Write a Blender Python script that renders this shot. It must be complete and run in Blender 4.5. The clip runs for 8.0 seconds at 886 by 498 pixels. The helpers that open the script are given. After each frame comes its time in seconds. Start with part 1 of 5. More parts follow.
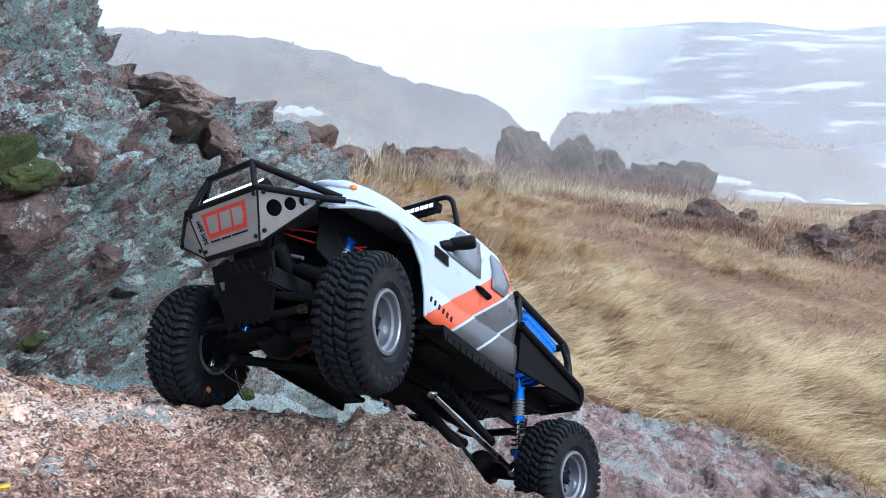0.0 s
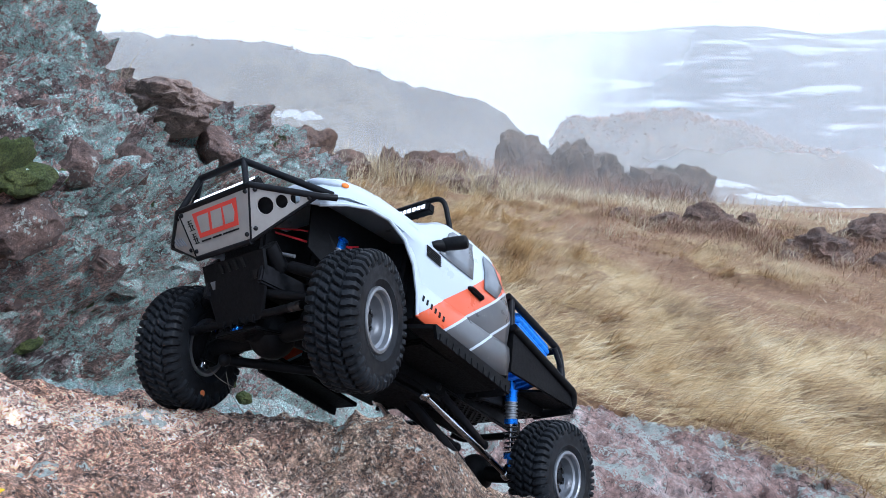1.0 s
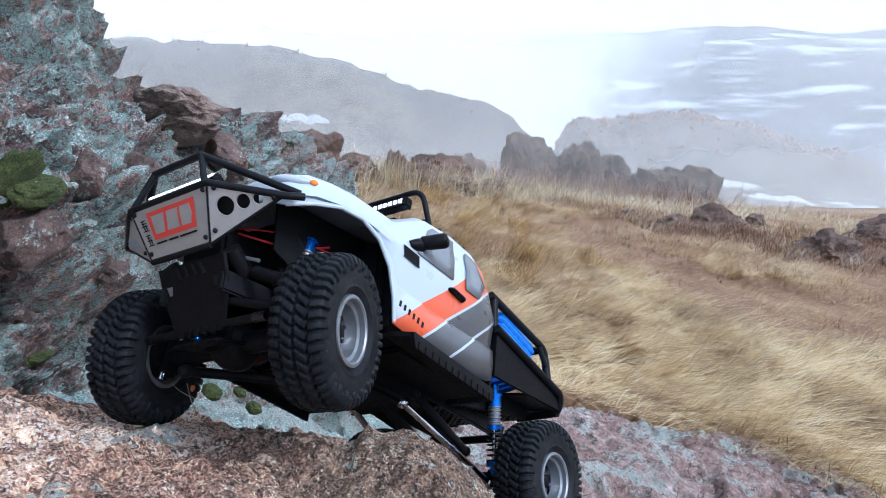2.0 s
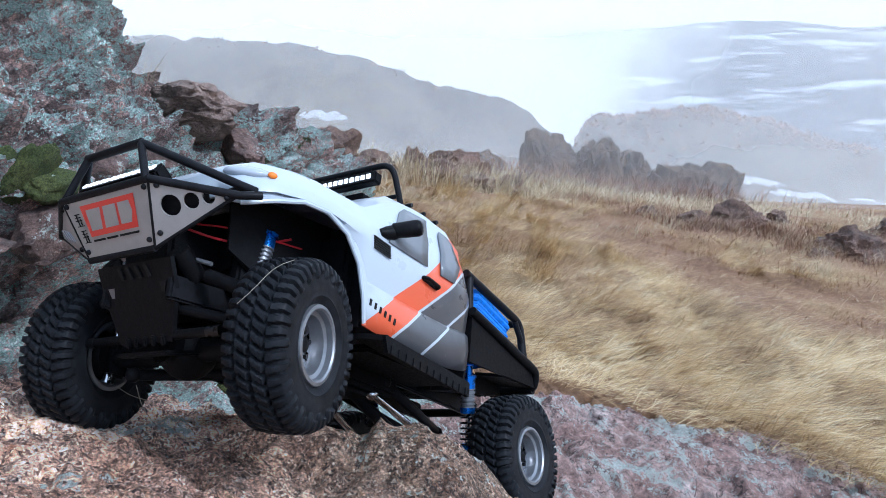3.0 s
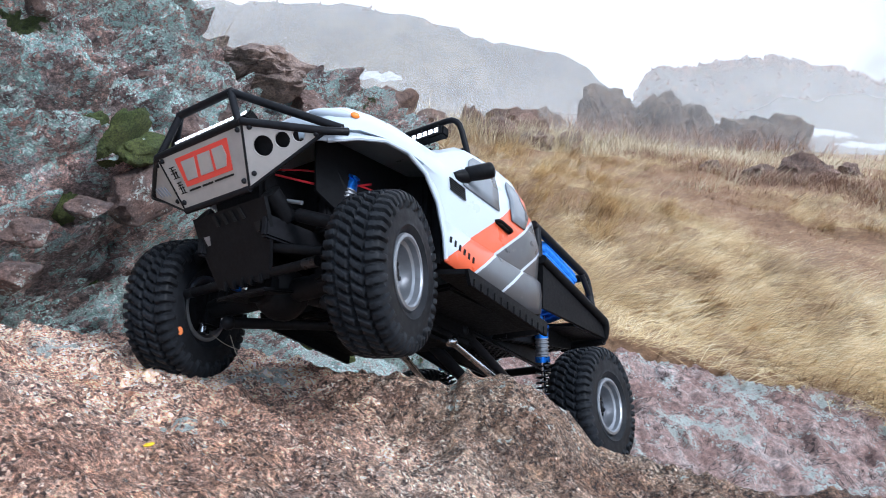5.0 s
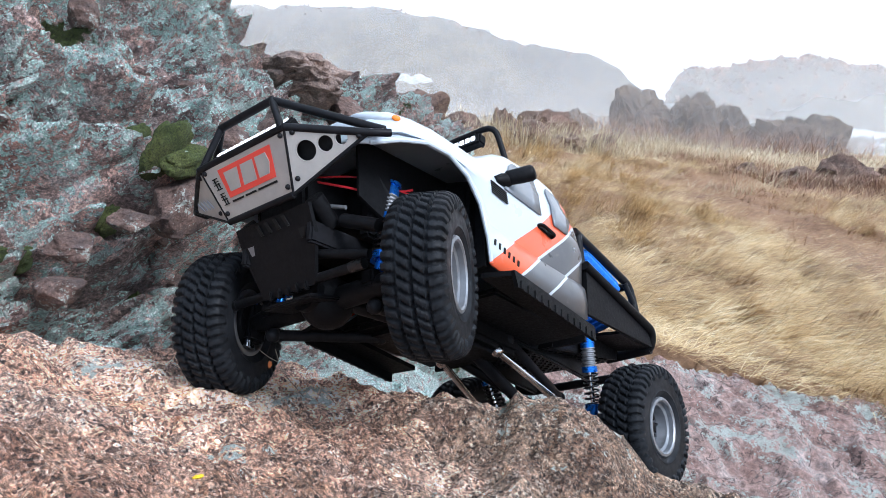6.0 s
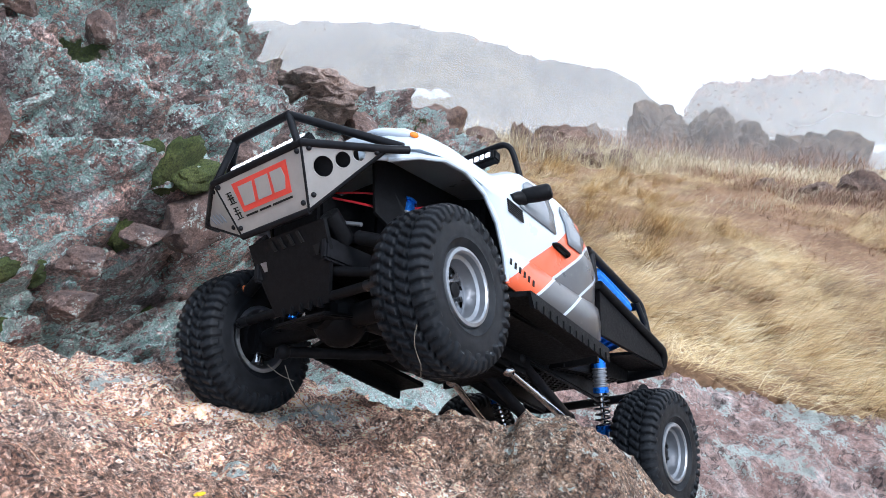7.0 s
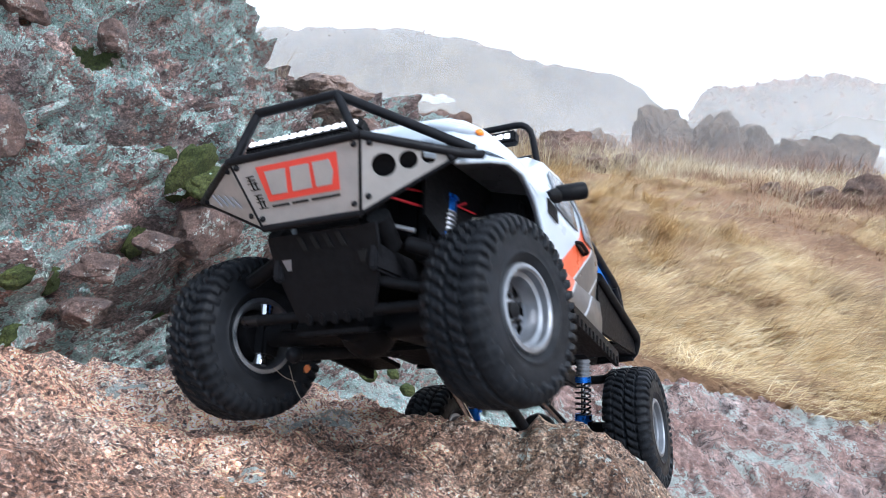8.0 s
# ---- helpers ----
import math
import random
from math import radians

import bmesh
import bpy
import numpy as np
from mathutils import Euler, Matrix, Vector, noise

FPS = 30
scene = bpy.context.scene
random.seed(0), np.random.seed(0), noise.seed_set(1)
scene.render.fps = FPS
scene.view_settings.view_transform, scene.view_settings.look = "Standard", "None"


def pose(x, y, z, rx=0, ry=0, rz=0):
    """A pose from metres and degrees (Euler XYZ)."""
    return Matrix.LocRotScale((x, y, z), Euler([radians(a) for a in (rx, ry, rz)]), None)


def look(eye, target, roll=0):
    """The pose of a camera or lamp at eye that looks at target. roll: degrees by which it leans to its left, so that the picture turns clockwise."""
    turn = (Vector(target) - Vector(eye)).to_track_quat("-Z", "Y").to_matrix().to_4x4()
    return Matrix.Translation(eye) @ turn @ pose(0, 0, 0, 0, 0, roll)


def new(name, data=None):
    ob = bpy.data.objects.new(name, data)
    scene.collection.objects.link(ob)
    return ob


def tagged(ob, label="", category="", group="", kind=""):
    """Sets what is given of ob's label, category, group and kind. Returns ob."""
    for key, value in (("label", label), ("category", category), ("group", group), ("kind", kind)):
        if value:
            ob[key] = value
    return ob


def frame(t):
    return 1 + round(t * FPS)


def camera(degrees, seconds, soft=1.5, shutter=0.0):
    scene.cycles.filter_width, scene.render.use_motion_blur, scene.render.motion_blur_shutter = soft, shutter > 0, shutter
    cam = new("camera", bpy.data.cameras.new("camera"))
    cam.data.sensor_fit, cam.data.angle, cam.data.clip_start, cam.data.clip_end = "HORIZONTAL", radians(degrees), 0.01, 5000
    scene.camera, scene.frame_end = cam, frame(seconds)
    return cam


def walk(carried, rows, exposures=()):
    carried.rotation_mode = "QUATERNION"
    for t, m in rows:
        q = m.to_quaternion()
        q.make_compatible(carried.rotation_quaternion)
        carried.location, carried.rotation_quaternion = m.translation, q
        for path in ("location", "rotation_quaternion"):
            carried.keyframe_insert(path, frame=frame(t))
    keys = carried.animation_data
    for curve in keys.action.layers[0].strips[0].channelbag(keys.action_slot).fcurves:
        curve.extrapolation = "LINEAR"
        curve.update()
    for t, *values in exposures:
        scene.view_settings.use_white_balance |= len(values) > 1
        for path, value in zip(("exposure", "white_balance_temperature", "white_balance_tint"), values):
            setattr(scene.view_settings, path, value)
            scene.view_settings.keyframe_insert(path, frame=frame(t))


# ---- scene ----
cam = camera(59.94, 8.0, soft=0.6, shutter=0.4)
PATH = [
    (0, 0, 0, 0.6, 82, -0, -0),
    (0.5, 0.0037, -0.0014, 0.5982, 82.17, -0.11, -0),
    (1, 0.0029, -0.0009, 0.6002, 82.28, 0.05, -0.06),
    (1.5, -0.0034, 0.0028, 0.6073, 82.47, 0.3, 0.03),
    (3, 0.0026, 0.0101, 0.604, 82.22, 0.53, 1.74),
    (3.5, 0.0008, 0.0026, 0.5952, 81.19, 0.73, 2.63),
    (4, 0.0016, 0.0029, 0.5933, 80.12, 1.15, 3.57),
    (4.5, -0.0057, -0.0058, 0.5958, 79.28, 1.58, 4.64),
    (6, -0.0366, 0.0184, 0.6108, 79.55, 2.2, 8),
    (6.5, -0.0326, 0.021, 0.6102, 80.15, 2.12, 8.81),
    (7, -0.0301, 0.0218, 0.612, 80.66, 2.11, 9.32),
    (7.5, -0.0306, 0.0217, 0.6122, 80.96, 2.2, 9.59),
    (8, -0.0356, 0.0177, 0.6138, 81.05, 2.29, 9.64),
]
walk(cam, [(row[0], pose(*row[1:])) for row in PATH],
     exposures=((0, 0.35, 5560, 10), (1.5, 0.33, 5560, 10), (3.0, 0.25, 5450, 10), (4.5, 0.43, 5700, 10), (6.0, 0.62, 5880, 10), (8.0, 0.68, 5900, 10)))

# ---- sky and light: a bright overcast, mist-white all round ----
world = bpy.data.worlds.new("overcast_sky")
scene.world = world
world.use_nodes = True
wn, wl = world.node_tree.nodes, world.node_tree.links
sky = wn.new("ShaderNodeTexSky")
sky.sky_type, sky.sun_disc = "NISHITA", False
sky.sun_elevation, sky.sun_rotation = radians(38), radians(121)
dim = wn.new("ShaderNodeMix")
dim.data_type = "RGBA"
dim.inputs[0].default_value = 0.88
wl.new(sky.outputs[0], dim.inputs[6])
dim.inputs[7].default_value = (8.5, 10.0, 11.7, 1)
wl.new(dim.outputs[2], wn["Background"].inputs[0])
wn["Background"].inputs[1].default_value = 0.104
sun = new("sun", bpy.data.lights.new("sun", "SUN"))
sun.data.energy, sun.data.angle, sun.data.color = 2.1, radians(20), (1.0, 0.985, 0.97)
sun.matrix_world = look((4.0, -1.6, 4.1), (0, 0.8, 0.4))


# ---- materials ----
class Mat:
    """A small builder for node materials."""

    def __init__(self, name, rough=0.6, metal=0.0, color=(0.5, 0.5, 0.5)):
        self.m = bpy.data.materials.new(name)
        self.m.use_nodes = True
        self.t = self.m.node_tree
        self.b = self.t.nodes["Principled BSDF"]
        self.b.inputs["Roughness"].default_value = rough
        self.b.inputs["Metallic"].default_value = metal
        self.b.inputs["Base Color"].default_value = (*color, 1)
        self.co = self.node("ShaderNodeTexCoord").outputs["Object"]

    def node(self, kind):
        return self.t.nodes.new(kind)

    def link(self, a, b):
        self.t.links.new(a, b)

    def put(self, socket, v):
        if hasattr(v, "is_linked"):
            self.link(v, socket)
        else:
            socket.default_value = (*v, 1) if isinstance(v, tuple) and len(v) == 3 and socket.type == "RGBA" else v

    def noise(self, scale, detail=4, rough=0.6, co=None, dist=0.0):
        n = self.node("ShaderNodeTexNoise")
        n.inputs["Scale"].default_value, n.inputs["Detail"].default_value = scale, detail
        n.inputs["Roughness"].default_value, n.inputs["Distortion"].default_value = rough, dist
        self.link(co or self.co, n.inputs["Vector"])
        return n.outputs["Fac"]

    def voro(self, scale, feature="F1", out="Distance", rand=1.0, co=None):
        n = self.node("ShaderNodeTexVoronoi")
        n.feature = feature
        n.inputs["Scale"].default_value, n.inputs["Randomness"].default_value = scale, rand
        self.link(co or self.co, n.inputs["Vector"])
        return n.outputs[out]

    def ramp(self, v, stops):
        n = self.node("ShaderNodeValToRGB")
        e = n.color_ramp.elements
        while len(e) < len(stops):
            e.new(0.5)
        for k, (p, c) in zip(e, stops):
            k.position, k.color = p, (*c, 1) if isinstance(c, tuple) else (c, c, c, 1)
        self.link(v, n.inputs[0])
        return n.outputs[0]

    def step(self, v, lo, hi):
        n = self.node("ShaderNodeMapRange")
        n.interpolation_type = "SMOOTHSTEP"
        self.link(v, n.inputs[0])
        n.inputs[1].default_value, n.inputs[2].default_value = lo, hi
        return n.outputs[0]

    def math(self, op, a, b=0.0, c=0.0):
        n = self.node("ShaderNodeMath")
        n.operation = op
        for s, v in zip(n.inputs, (a, b, c)):
            self.put(s, v)
        return n.outputs[0]

    def mix(self, f, a, b, blend="MIX"):
        n = self.node("ShaderNodeMix")
        n.data_type, n.blend_type = "RGBA", blend
        self.put(n.inputs[0], f), self.put(n.inputs[6], a), self.put(n.inputs[7], b)
        return n.outputs[2]

    def xyz(self, co=None):
        n = self.node("ShaderNodeSeparateXYZ")
        self.link(co or self.co, n.inputs[0])
        return n.outputs

    def color(self, v):
        self.put(self.b.inputs["Base Color"], v)
        return self

    def rough(self, v):
        self.put(self.b.inputs["Roughness"], v)
        return self

    def bump(self, h, dist=0.002, strength=1.0):
        n = self.node("ShaderNodeBump")
        n.inputs["Distance"].default_value, n.inputs["Strength"].default_value = dist, strength
        if self.b.inputs["Normal"].is_linked:
            self.link(self.b.inputs["Normal"].links[0].from_socket, n.inputs["Normal"])
        self.link(h, n.inputs["Height"])
        self.link(n.outputs[0], self.b.inputs["Normal"])
        return self


def lichen_over(k, base, amount, scale=9.0):
    """Turquoise and pale crust lichen in ragged patches over a rock colour; returns colour and mask."""
    patch = k.noise(scale, 6, 0.72, dist=0.4)
    fine = k.noise(scale * 14, 5, 0.75)
    both = k.math("ADD", patch, k.math("MULTIPLY", k.math("SUBTRACT", fine, 0.5), 0.6))
    specks = k.step(k.math("ADD", k.noise(scale * 5, 4, 0.7), k.math("MULTIPLY", k.math("SUBTRACT", fine, 0.5), 0.5)), amount + 0.10, amount + 0.12)
    mask = k.math("MAXIMUM", k.step(both, amount, amount + 0.018), specks)
    tone = k.ramp(k.noise(scale * 26, 4, 0.8), [(0.3, (0.32, 0.36, 0.33)), (0.5, (0.61, 0.66, 0.61)), (0.68, (0.86, 0.89, 0.85))])
    warm = k.mix(k.step(k.noise(scale * 0.6, 3), 0.5, 0.62), tone, k.mix(0.45, tone, (0.50, 0.50, 0.44)))
    return k.mix(mask, base, warm), mask, fine


def granite():
    """Coarse pink granite: crystals of pink feldspar, pale quartz and dark mica, weathered brown; the right side's
    colour also holds the truck's shade.
    """
    k = Mat("pink_granite", 0.75)
    warp = k.node("ShaderNodeTexNoise")
    warp.inputs["Scale"].default_value, warp.inputs["Detail"].default_value = 160, 3
    k.link(k.co, warp.inputs["Vector"])
    bent_co = k.node("ShaderNodeVectorMath")
    bent_co.operation = "MULTIPLY_ADD"
    k.link(warp.outputs["Color"], bent_co.inputs[0])
    bent_co.inputs[1].default_value = (0.0042, 0.0042, 0.0042)
    k.link(k.co, bent_co.inputs[2])
    g = k.xyz(k.voro(560, out="Color", co=bent_co.outputs[0]))
    g2 = k.xyz(k.voro(150, out="Color", co=bent_co.outputs[0]))
    cry = k.ramp(g[0], [(0.0, (0.05, 0.042, 0.042)), (0.16, (0.17, 0.12, 0.105)), (0.4, (0.36, 0.25, 0.20)), (0.62, (0.52, 0.38, 0.315)), (0.82, (0.64, 0.56, 0.51)), (1.0, (0.82, 0.78, 0.75))])
    cry = k.mix(k.step(g2[1], 0.62, 0.7), cry, k.mix(0.55, cry, (0.66, 0.50, 0.42)))
    fine = k.noise(420, 4, 0.7)
    cry = k.mix(0.9, cry, k.ramp(fine, [(0.36, (0.20, 0.19, 0.19)), (0.5, (0.93, 0.91, 0.90)), (0.62, (1.6, 1.58, 1.56))]), "MULTIPLY")
    cry = k.mix(0.8, cry, k.ramp(k.noise(75, 5, 0.8, dist=0.8), [(0.38, (0.34, 0.32, 0.31)), (0.5, (1.0, 0.98, 0.97)), (0.62, (1.45, 1.43, 1.42))]), "MULTIPLY")
    big = k.noise(7, 5, 0.65)
    brown = k.mix(k.step(big, 0.42, 0.62), k.mix(1.0, cry, (0.72, 0.60, 0.54), "MULTIPLY"), cry)
    dark = k.mix(k.step(k.noise(26, 6, 0.7), 0.52, 0.68), brown, k.mix(1.0, brown, (0.45, 0.40, 0.40), "MULTIPLY"))
    rust = k.mix(k.step(k.noise(16, 5, 0.7, dist=1.0), 0.62, 0.72), dark, k.mix(0.7, dark, (0.22, 0.075, 0.035)))
    rust = k.mix(k.step(k.noise(2.6, 3, 0.5), 0.42, 0.66), k.mix(1.0, rust, (0.66, 0.60, 0.57), "MULTIPLY"), k.mix(1.0, rust, (1.18, 1.12, 1.06), "MULTIPLY"))
    rust = k.mix(1.0, rust, (2.0, 2.2, 2.22), "MULTIPLY")
    rust = k.mix(0.75, rust, k.ramp(k.noise(24, 6, 0.72, dist=1.4), [(0.34, (0.52, 0.42, 0.40)), (0.45, (0.82, 0.74, 0.72)), (0.54, (1.06, 1.0, 0.96)), (0.66, (1.40, 1.22, 1.02))]), "MULTIPLY")
    rust = k.mix(k.step(k.noise(13, 4, 0.6, dist=0.8), 0.58, 0.68), rust, k.mix(0.5, rust, (0.46, 0.30, 0.24)))
    # right side: browner rock, with the truck's shade put into its colour
    brown_shade_x = k.math("ADD", k.xyz()[0], k.math("MULTIPLY", k.math("SUBTRACT", k.noise(6, 5, 0.7), 0.5), 0.55))
    rust = k.mix(k.step(brown_shade_x, -0.20, 0.01), k.mix(1.0, rust, (1.33, 1.31, 1.30), "MULTIPLY"), k.mix(1.0, rust, (0.38, 0.352, 0.322), "MULTIPLY"))
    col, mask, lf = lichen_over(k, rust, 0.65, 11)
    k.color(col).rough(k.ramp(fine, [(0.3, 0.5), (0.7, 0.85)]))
    k.bump(k.noise(90, 6, 0.8), 0.018, 1.0).bump(k.math("ADD", g[0], k.math("MULTIPLY", fine, 1.6)), 0.0035, 1.0)
    return k.m


def wall_rock():
    """Dark purple-brown crag rock; turquoise crust lichen in ragged patches, thickest where the rock faces up."""
    k = Mat("crag_rock", 0.8)
    big = k.noise(9, 6, 0.65, dist=0.6)
    base = k.ramp(big, [(0.3, (0.10, 0.085, 0.085)), (0.45, (0.20, 0.155, 0.145)), (0.58, (0.32, 0.235, 0.205)), (0.75, (0.44, 0.33, 0.29))])
    sp = k.noise(130, 5, 0.8)
    base = k.mix(0.8, base, k.ramp(sp, [(0.34, (0.2, 0.2, 0.21)), (0.5, (0.95, 0.93, 0.93)), (0.66, (1.9, 1.86, 1.82))]), "MULTIPLY")
    base = k.mix(0.7, base, k.ramp(k.noise(44, 5, 0.8, dist=0.7), [(0.36, (0.28, 0.27, 0.28)), (0.5, (0.95, 0.93, 0.93)), (0.64, (1.6, 1.57, 1.55))]), "MULTIPLY")
    rust = k.mix(k.step(k.noise(5.5, 4, 0.6), 0.54, 0.62), base, k.mix(0.45, base, (0.26, 0.11, 0.07)))
    grey = k.mix(k.step(k.noise(24, 6, 0.8), 0.52, 0.60), rust, k.mix(0.6, rust, (0.40, 0.37, 0.36)))
    rock_col = k.mix(0.7, grey, k.ramp(k.noise(330, 4, 0.8), [(0.38, (0.4, 0.39, 0.4)), (0.5, (1.15, 1.12, 1.12)), (0.62, (2.2, 2.16, 2.14))]), "MULTIPLY")
    rock_col = k.mix(1.0, rock_col, (1.75, 1.66, 1.66), "MULTIPLY")
    up = k.xyz(k.node("ShaderNodeNewGeometry").outputs["Normal"])[2]
    warp = k.node("ShaderNodeTexNoise")
    warp.inputs["Scale"].default_value, warp.inputs["Detail"].default_value = 110, 4
    k.link(k.co, warp.inputs["Vector"])
    lobes = k.node("ShaderNodeVectorMath")
    lobes.operation = "MULTIPLY_ADD"
    k.link(warp.outputs["Color"], lobes.inputs[0])
    lobes.inputs[1].default_value = (0.010, 0.010, 0.010)
    k.link(k.co, lobes.inputs[2])
    lobe, dist = k.xyz(k.voro(150, out="Color", co=lobes.outputs[0])), k.voro(150, co=lobes.outputs[0])
    grain, gdist = k.xyz(k.voro(430, out="Color", co=lobes.outputs[0])), k.voro(430, co=lobes.outputs[0])
    region, mid, lf = k.noise(5.5, 3, 0.55), k.noise(19, 5, 0.62, dist=0.4), k.noise(90, 5, 0.75)
    dense = k.math("ADD", k.math("ADD", k.math("MULTIPLY", region, 0.80), k.math("MULTIPLY", mid, 1.0)), k.math("ADD", k.math("MULTIPLY", lf, 0.42), k.math("MULTIPLY", up, 0.13)))
    patches = k.step(k.math("ADD", dense, k.math("MULTIPLY", k.math("SUBTRACT", lobe[0], 0.5), 0.30)), 1.05, 1.07)
    patches = k.math("MULTIPLY", patches, k.step(dist, 0.80, 0.62))
    specks = k.step(k.math("ADD", dense, k.math("MULTIPLY", k.math("SUBTRACT", grain[0], 0.5), 0.75)), 1.25, 1.27)
    specks = k.math("MULTIPLY", specks, k.step(gdist, 0.70, 0.52))
    mask = k.math("MAXIMUM", patches, specks)
    tone = k.ramp(k.math("ADD", k.math("MULTIPLY", k.noise(240, 5, 0.85), 0.7), k.math("MULTIPLY", grain[1], 0.3)), [(0.30, (0.28, 0.40, 0.37)), (0.40, (0.58, 0.83, 0.76)), (0.50, (0.74, 0.97, 0.90)), (0.62, (0.96, 1.0, 0.98))])
    tone = k.mix(k.step(k.noise(5, 3), 0.50, 0.6), tone, k.mix(0.5, tone, (0.58, 0.59, 0.53)))
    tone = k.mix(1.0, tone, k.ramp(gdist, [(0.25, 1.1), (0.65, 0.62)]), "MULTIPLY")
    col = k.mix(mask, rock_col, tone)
    moss = k.step(k.math("ADD", k.noise(6.5, 4), k.math("MULTIPLY", k.noise(60, 4), 0.25)), 0.77, 0.81)
    col = k.mix(moss, col, k.ramp(k.noise(300, 3), [(0.3, (0.02, 0.03, 0.01)), (0.7, (0.10, 0.13, 0.035))]))
    k.color(col)
    k.bump(k.noise(28, 8, 0.85), 0.030, 1.0).bump(k.math("ADD", k.math("MULTIPLY", sp, 1.5), k.math("MULTIPLY", mask, k.math("SUBTRACT", 1.3, gdist))), 0.008, 1.0)
    return k.m


def slab_rock():
    """Flat reddish bedrock with grey lichen, beyond the truck."""
    k = Mat("red_bedrock", 0.8)
    base = k.ramp(k.noise(4.5, 6, 0.72, dist=0.8), [(0.34, (0.22, 0.12, 0.10)), (0.46, (0.48, 0.29, 0.235)), (0.56, (0.62, 0.43, 0.365)), (0.68, (0.86, 0.72, 0.65))])
    base = k.mix(0.8, base, k.ramp(k.noise(60, 6, 0.8), [(0.36, (0.28, 0.26, 0.26)), (0.5, (0.9, 0.88, 0.88)), (0.64, (1.6, 1.56, 1.52))]), "MULTIPLY")
    vein = k.math("ABSOLUTE", k.math("SUBTRACT", k.noise(7, 5, 0.6, dist=1.0), 0.5))
    base = k.mix(k.step(vein, 0.014, 0.003), base, (0.12, 0.08, 0.07))
    base = k.mix(1.0, base, (0.93, 0.92, 0.96), "MULTIPLY")
    col, mask, lf = lichen_over(k, base, 0.545, 7.0)
    k.color(k.mix(0.12, col, (0.34, 0.28, 0.26))).bump(k.noise(14, 8, 0.8), 0.022, 0.9).bump(k.noise(60, 8, 0.8), 0.02, 0.9)
    return k.m


def far_rock(name, a, b, scale=3.0, relief=0.12, crust=0.0):
    k = Mat(name, 0.9)
    base = k.ramp(k.noise(scale, 7, 0.7, dist=0.5), [(0.32, a), (0.68, b)])
    base = k.mix(0.7, base, k.ramp(k.noise(scale * 9, 6, 0.8), [(0.35, (0.35, 0.35, 0.36)), (0.65, (1.4, 1.4, 1.4))]), "MULTIPLY")
    base = k.mix(0.6, base, k.ramp(k.noise(scale * 26, 5, 0.8), [(0.38, (0.4, 0.39, 0.39)), (0.62, (1.5, 1.5, 1.5))]), "MULTIPLY")
    if crust:
        base = k.mix(k.step(k.noise(34, 5, 0.7), 0.52, 0.62), base, k.mix(0.5, base, (0.12, 0.10, 0.10)))
        base, mask, lf = lichen_over(k, base, crust, 16)
    k.color(base).bump(k.noise(scale * 6, 8, 0.8), relief, 0.8)
    return k.m


def ground_mat():
    """Field: matted dry grass soil with reddish bare earth."""
    k = Mat("dry_field", 0.95)
    geo = k.noise(0.9, 6, 0.65)
    base = k.ramp(geo, [(0.3, (0.20, 0.10, 0.06)), (0.5, (0.34, 0.20, 0.115)), (0.7, (0.46, 0.33, 0.17))])
    base = k.mix(0.8, base, k.ramp(k.noise(24, 6, 0.8), [(0.3, (0.4, 0.38, 0.36)), (0.7, (1.35, 1.35, 1.3))]), "MULTIPLY")
    k.color(base).bump(k.noise(14, 8, 0.8), 0.05, 0.8)
    return k.m


def hill_mat():
    """Far slopes: dark scrub with drifts of old snow."""
    k = Mat("scrub_hill", 0.95)
    base = k.ramp(k.noise(0.05, 8, 0.75), [(0.38, (0.03, 0.03, 0.026)), (0.62, (0.16, 0.14, 0.105))])
    k.color(k.mix(k.math("MULTIPLY", k.step(k.noise(0.35, 6, 0.8), 0.46, 0.58), 0.6), base, (0.02, 0.021, 0.018)))
    return k.m


def snow_slope_mat():
    k = Mat("snow_slope", 0.9)
    m = k.node("ShaderNodeMapping")
    m.inputs["Scale"].default_value = (0.011, 0.011, 0.085)
    k.link(k.co, m.inputs[0])
    n = k.noise(1.0, 4, 0.55, co=m.outputs[0])
    k.color(k.mix(k.step(n, 0.54, 0.66), (0.055, 0.07, 0.085), (0.42, 0.46, 0.50)))
    return k.m


def plain(name, color, rough=0.5, metal=0.0, grain=0.25, scale=60, bump=0.0):
    k = Mat(name, rough, metal, color)
    n = k.noise(scale, 5, 0.65)
    lo, hi = tuple(c * (1 - grain) for c in color), tuple(min(1, c * (1 + grain)) for c in color)
    k.color(k.ramp(n, [(0.3, lo), (0.7, hi)]))
    k.rough(k.ramp(k.noise(scale * 2.3, 4), [(0.3, max(0.04, rough - 0.1)), (0.7, min(1, rough + 0.12))]))
    if bump:
        k.bump(n, bump, 0.7)
    if max(color) < 0.03:
        k.b.inputs["Specular IOR Level"].default_value = 0.12
    return k.m


GRANITE, CRAG, SLAB, FIELD, HILL, SNOWY = granite(), wall_rock(), slab_rock(), ground_mat(), hill_mat(), snow_slope_mat()
BROWN = far_rock("rust_rock", (0.10, 0.07, 0.064), (0.42, 0.265, 0.215), 22, 0.02, 0.61)
LEDGE = far_rock("ledge_rock", (0.16, 0.115, 0.10), (0.52, 0.375, 0.31), 12, 0.02)
REDROCK = far_rock("red_rock", (0.10, 0.07, 0.058), (0.36, 0.22, 0.165), 2.6)
GREYROCK = far_rock("grey_rock", (0.065, 0.05, 0.04), (0.25, 0.18, 0.135), 0.9)


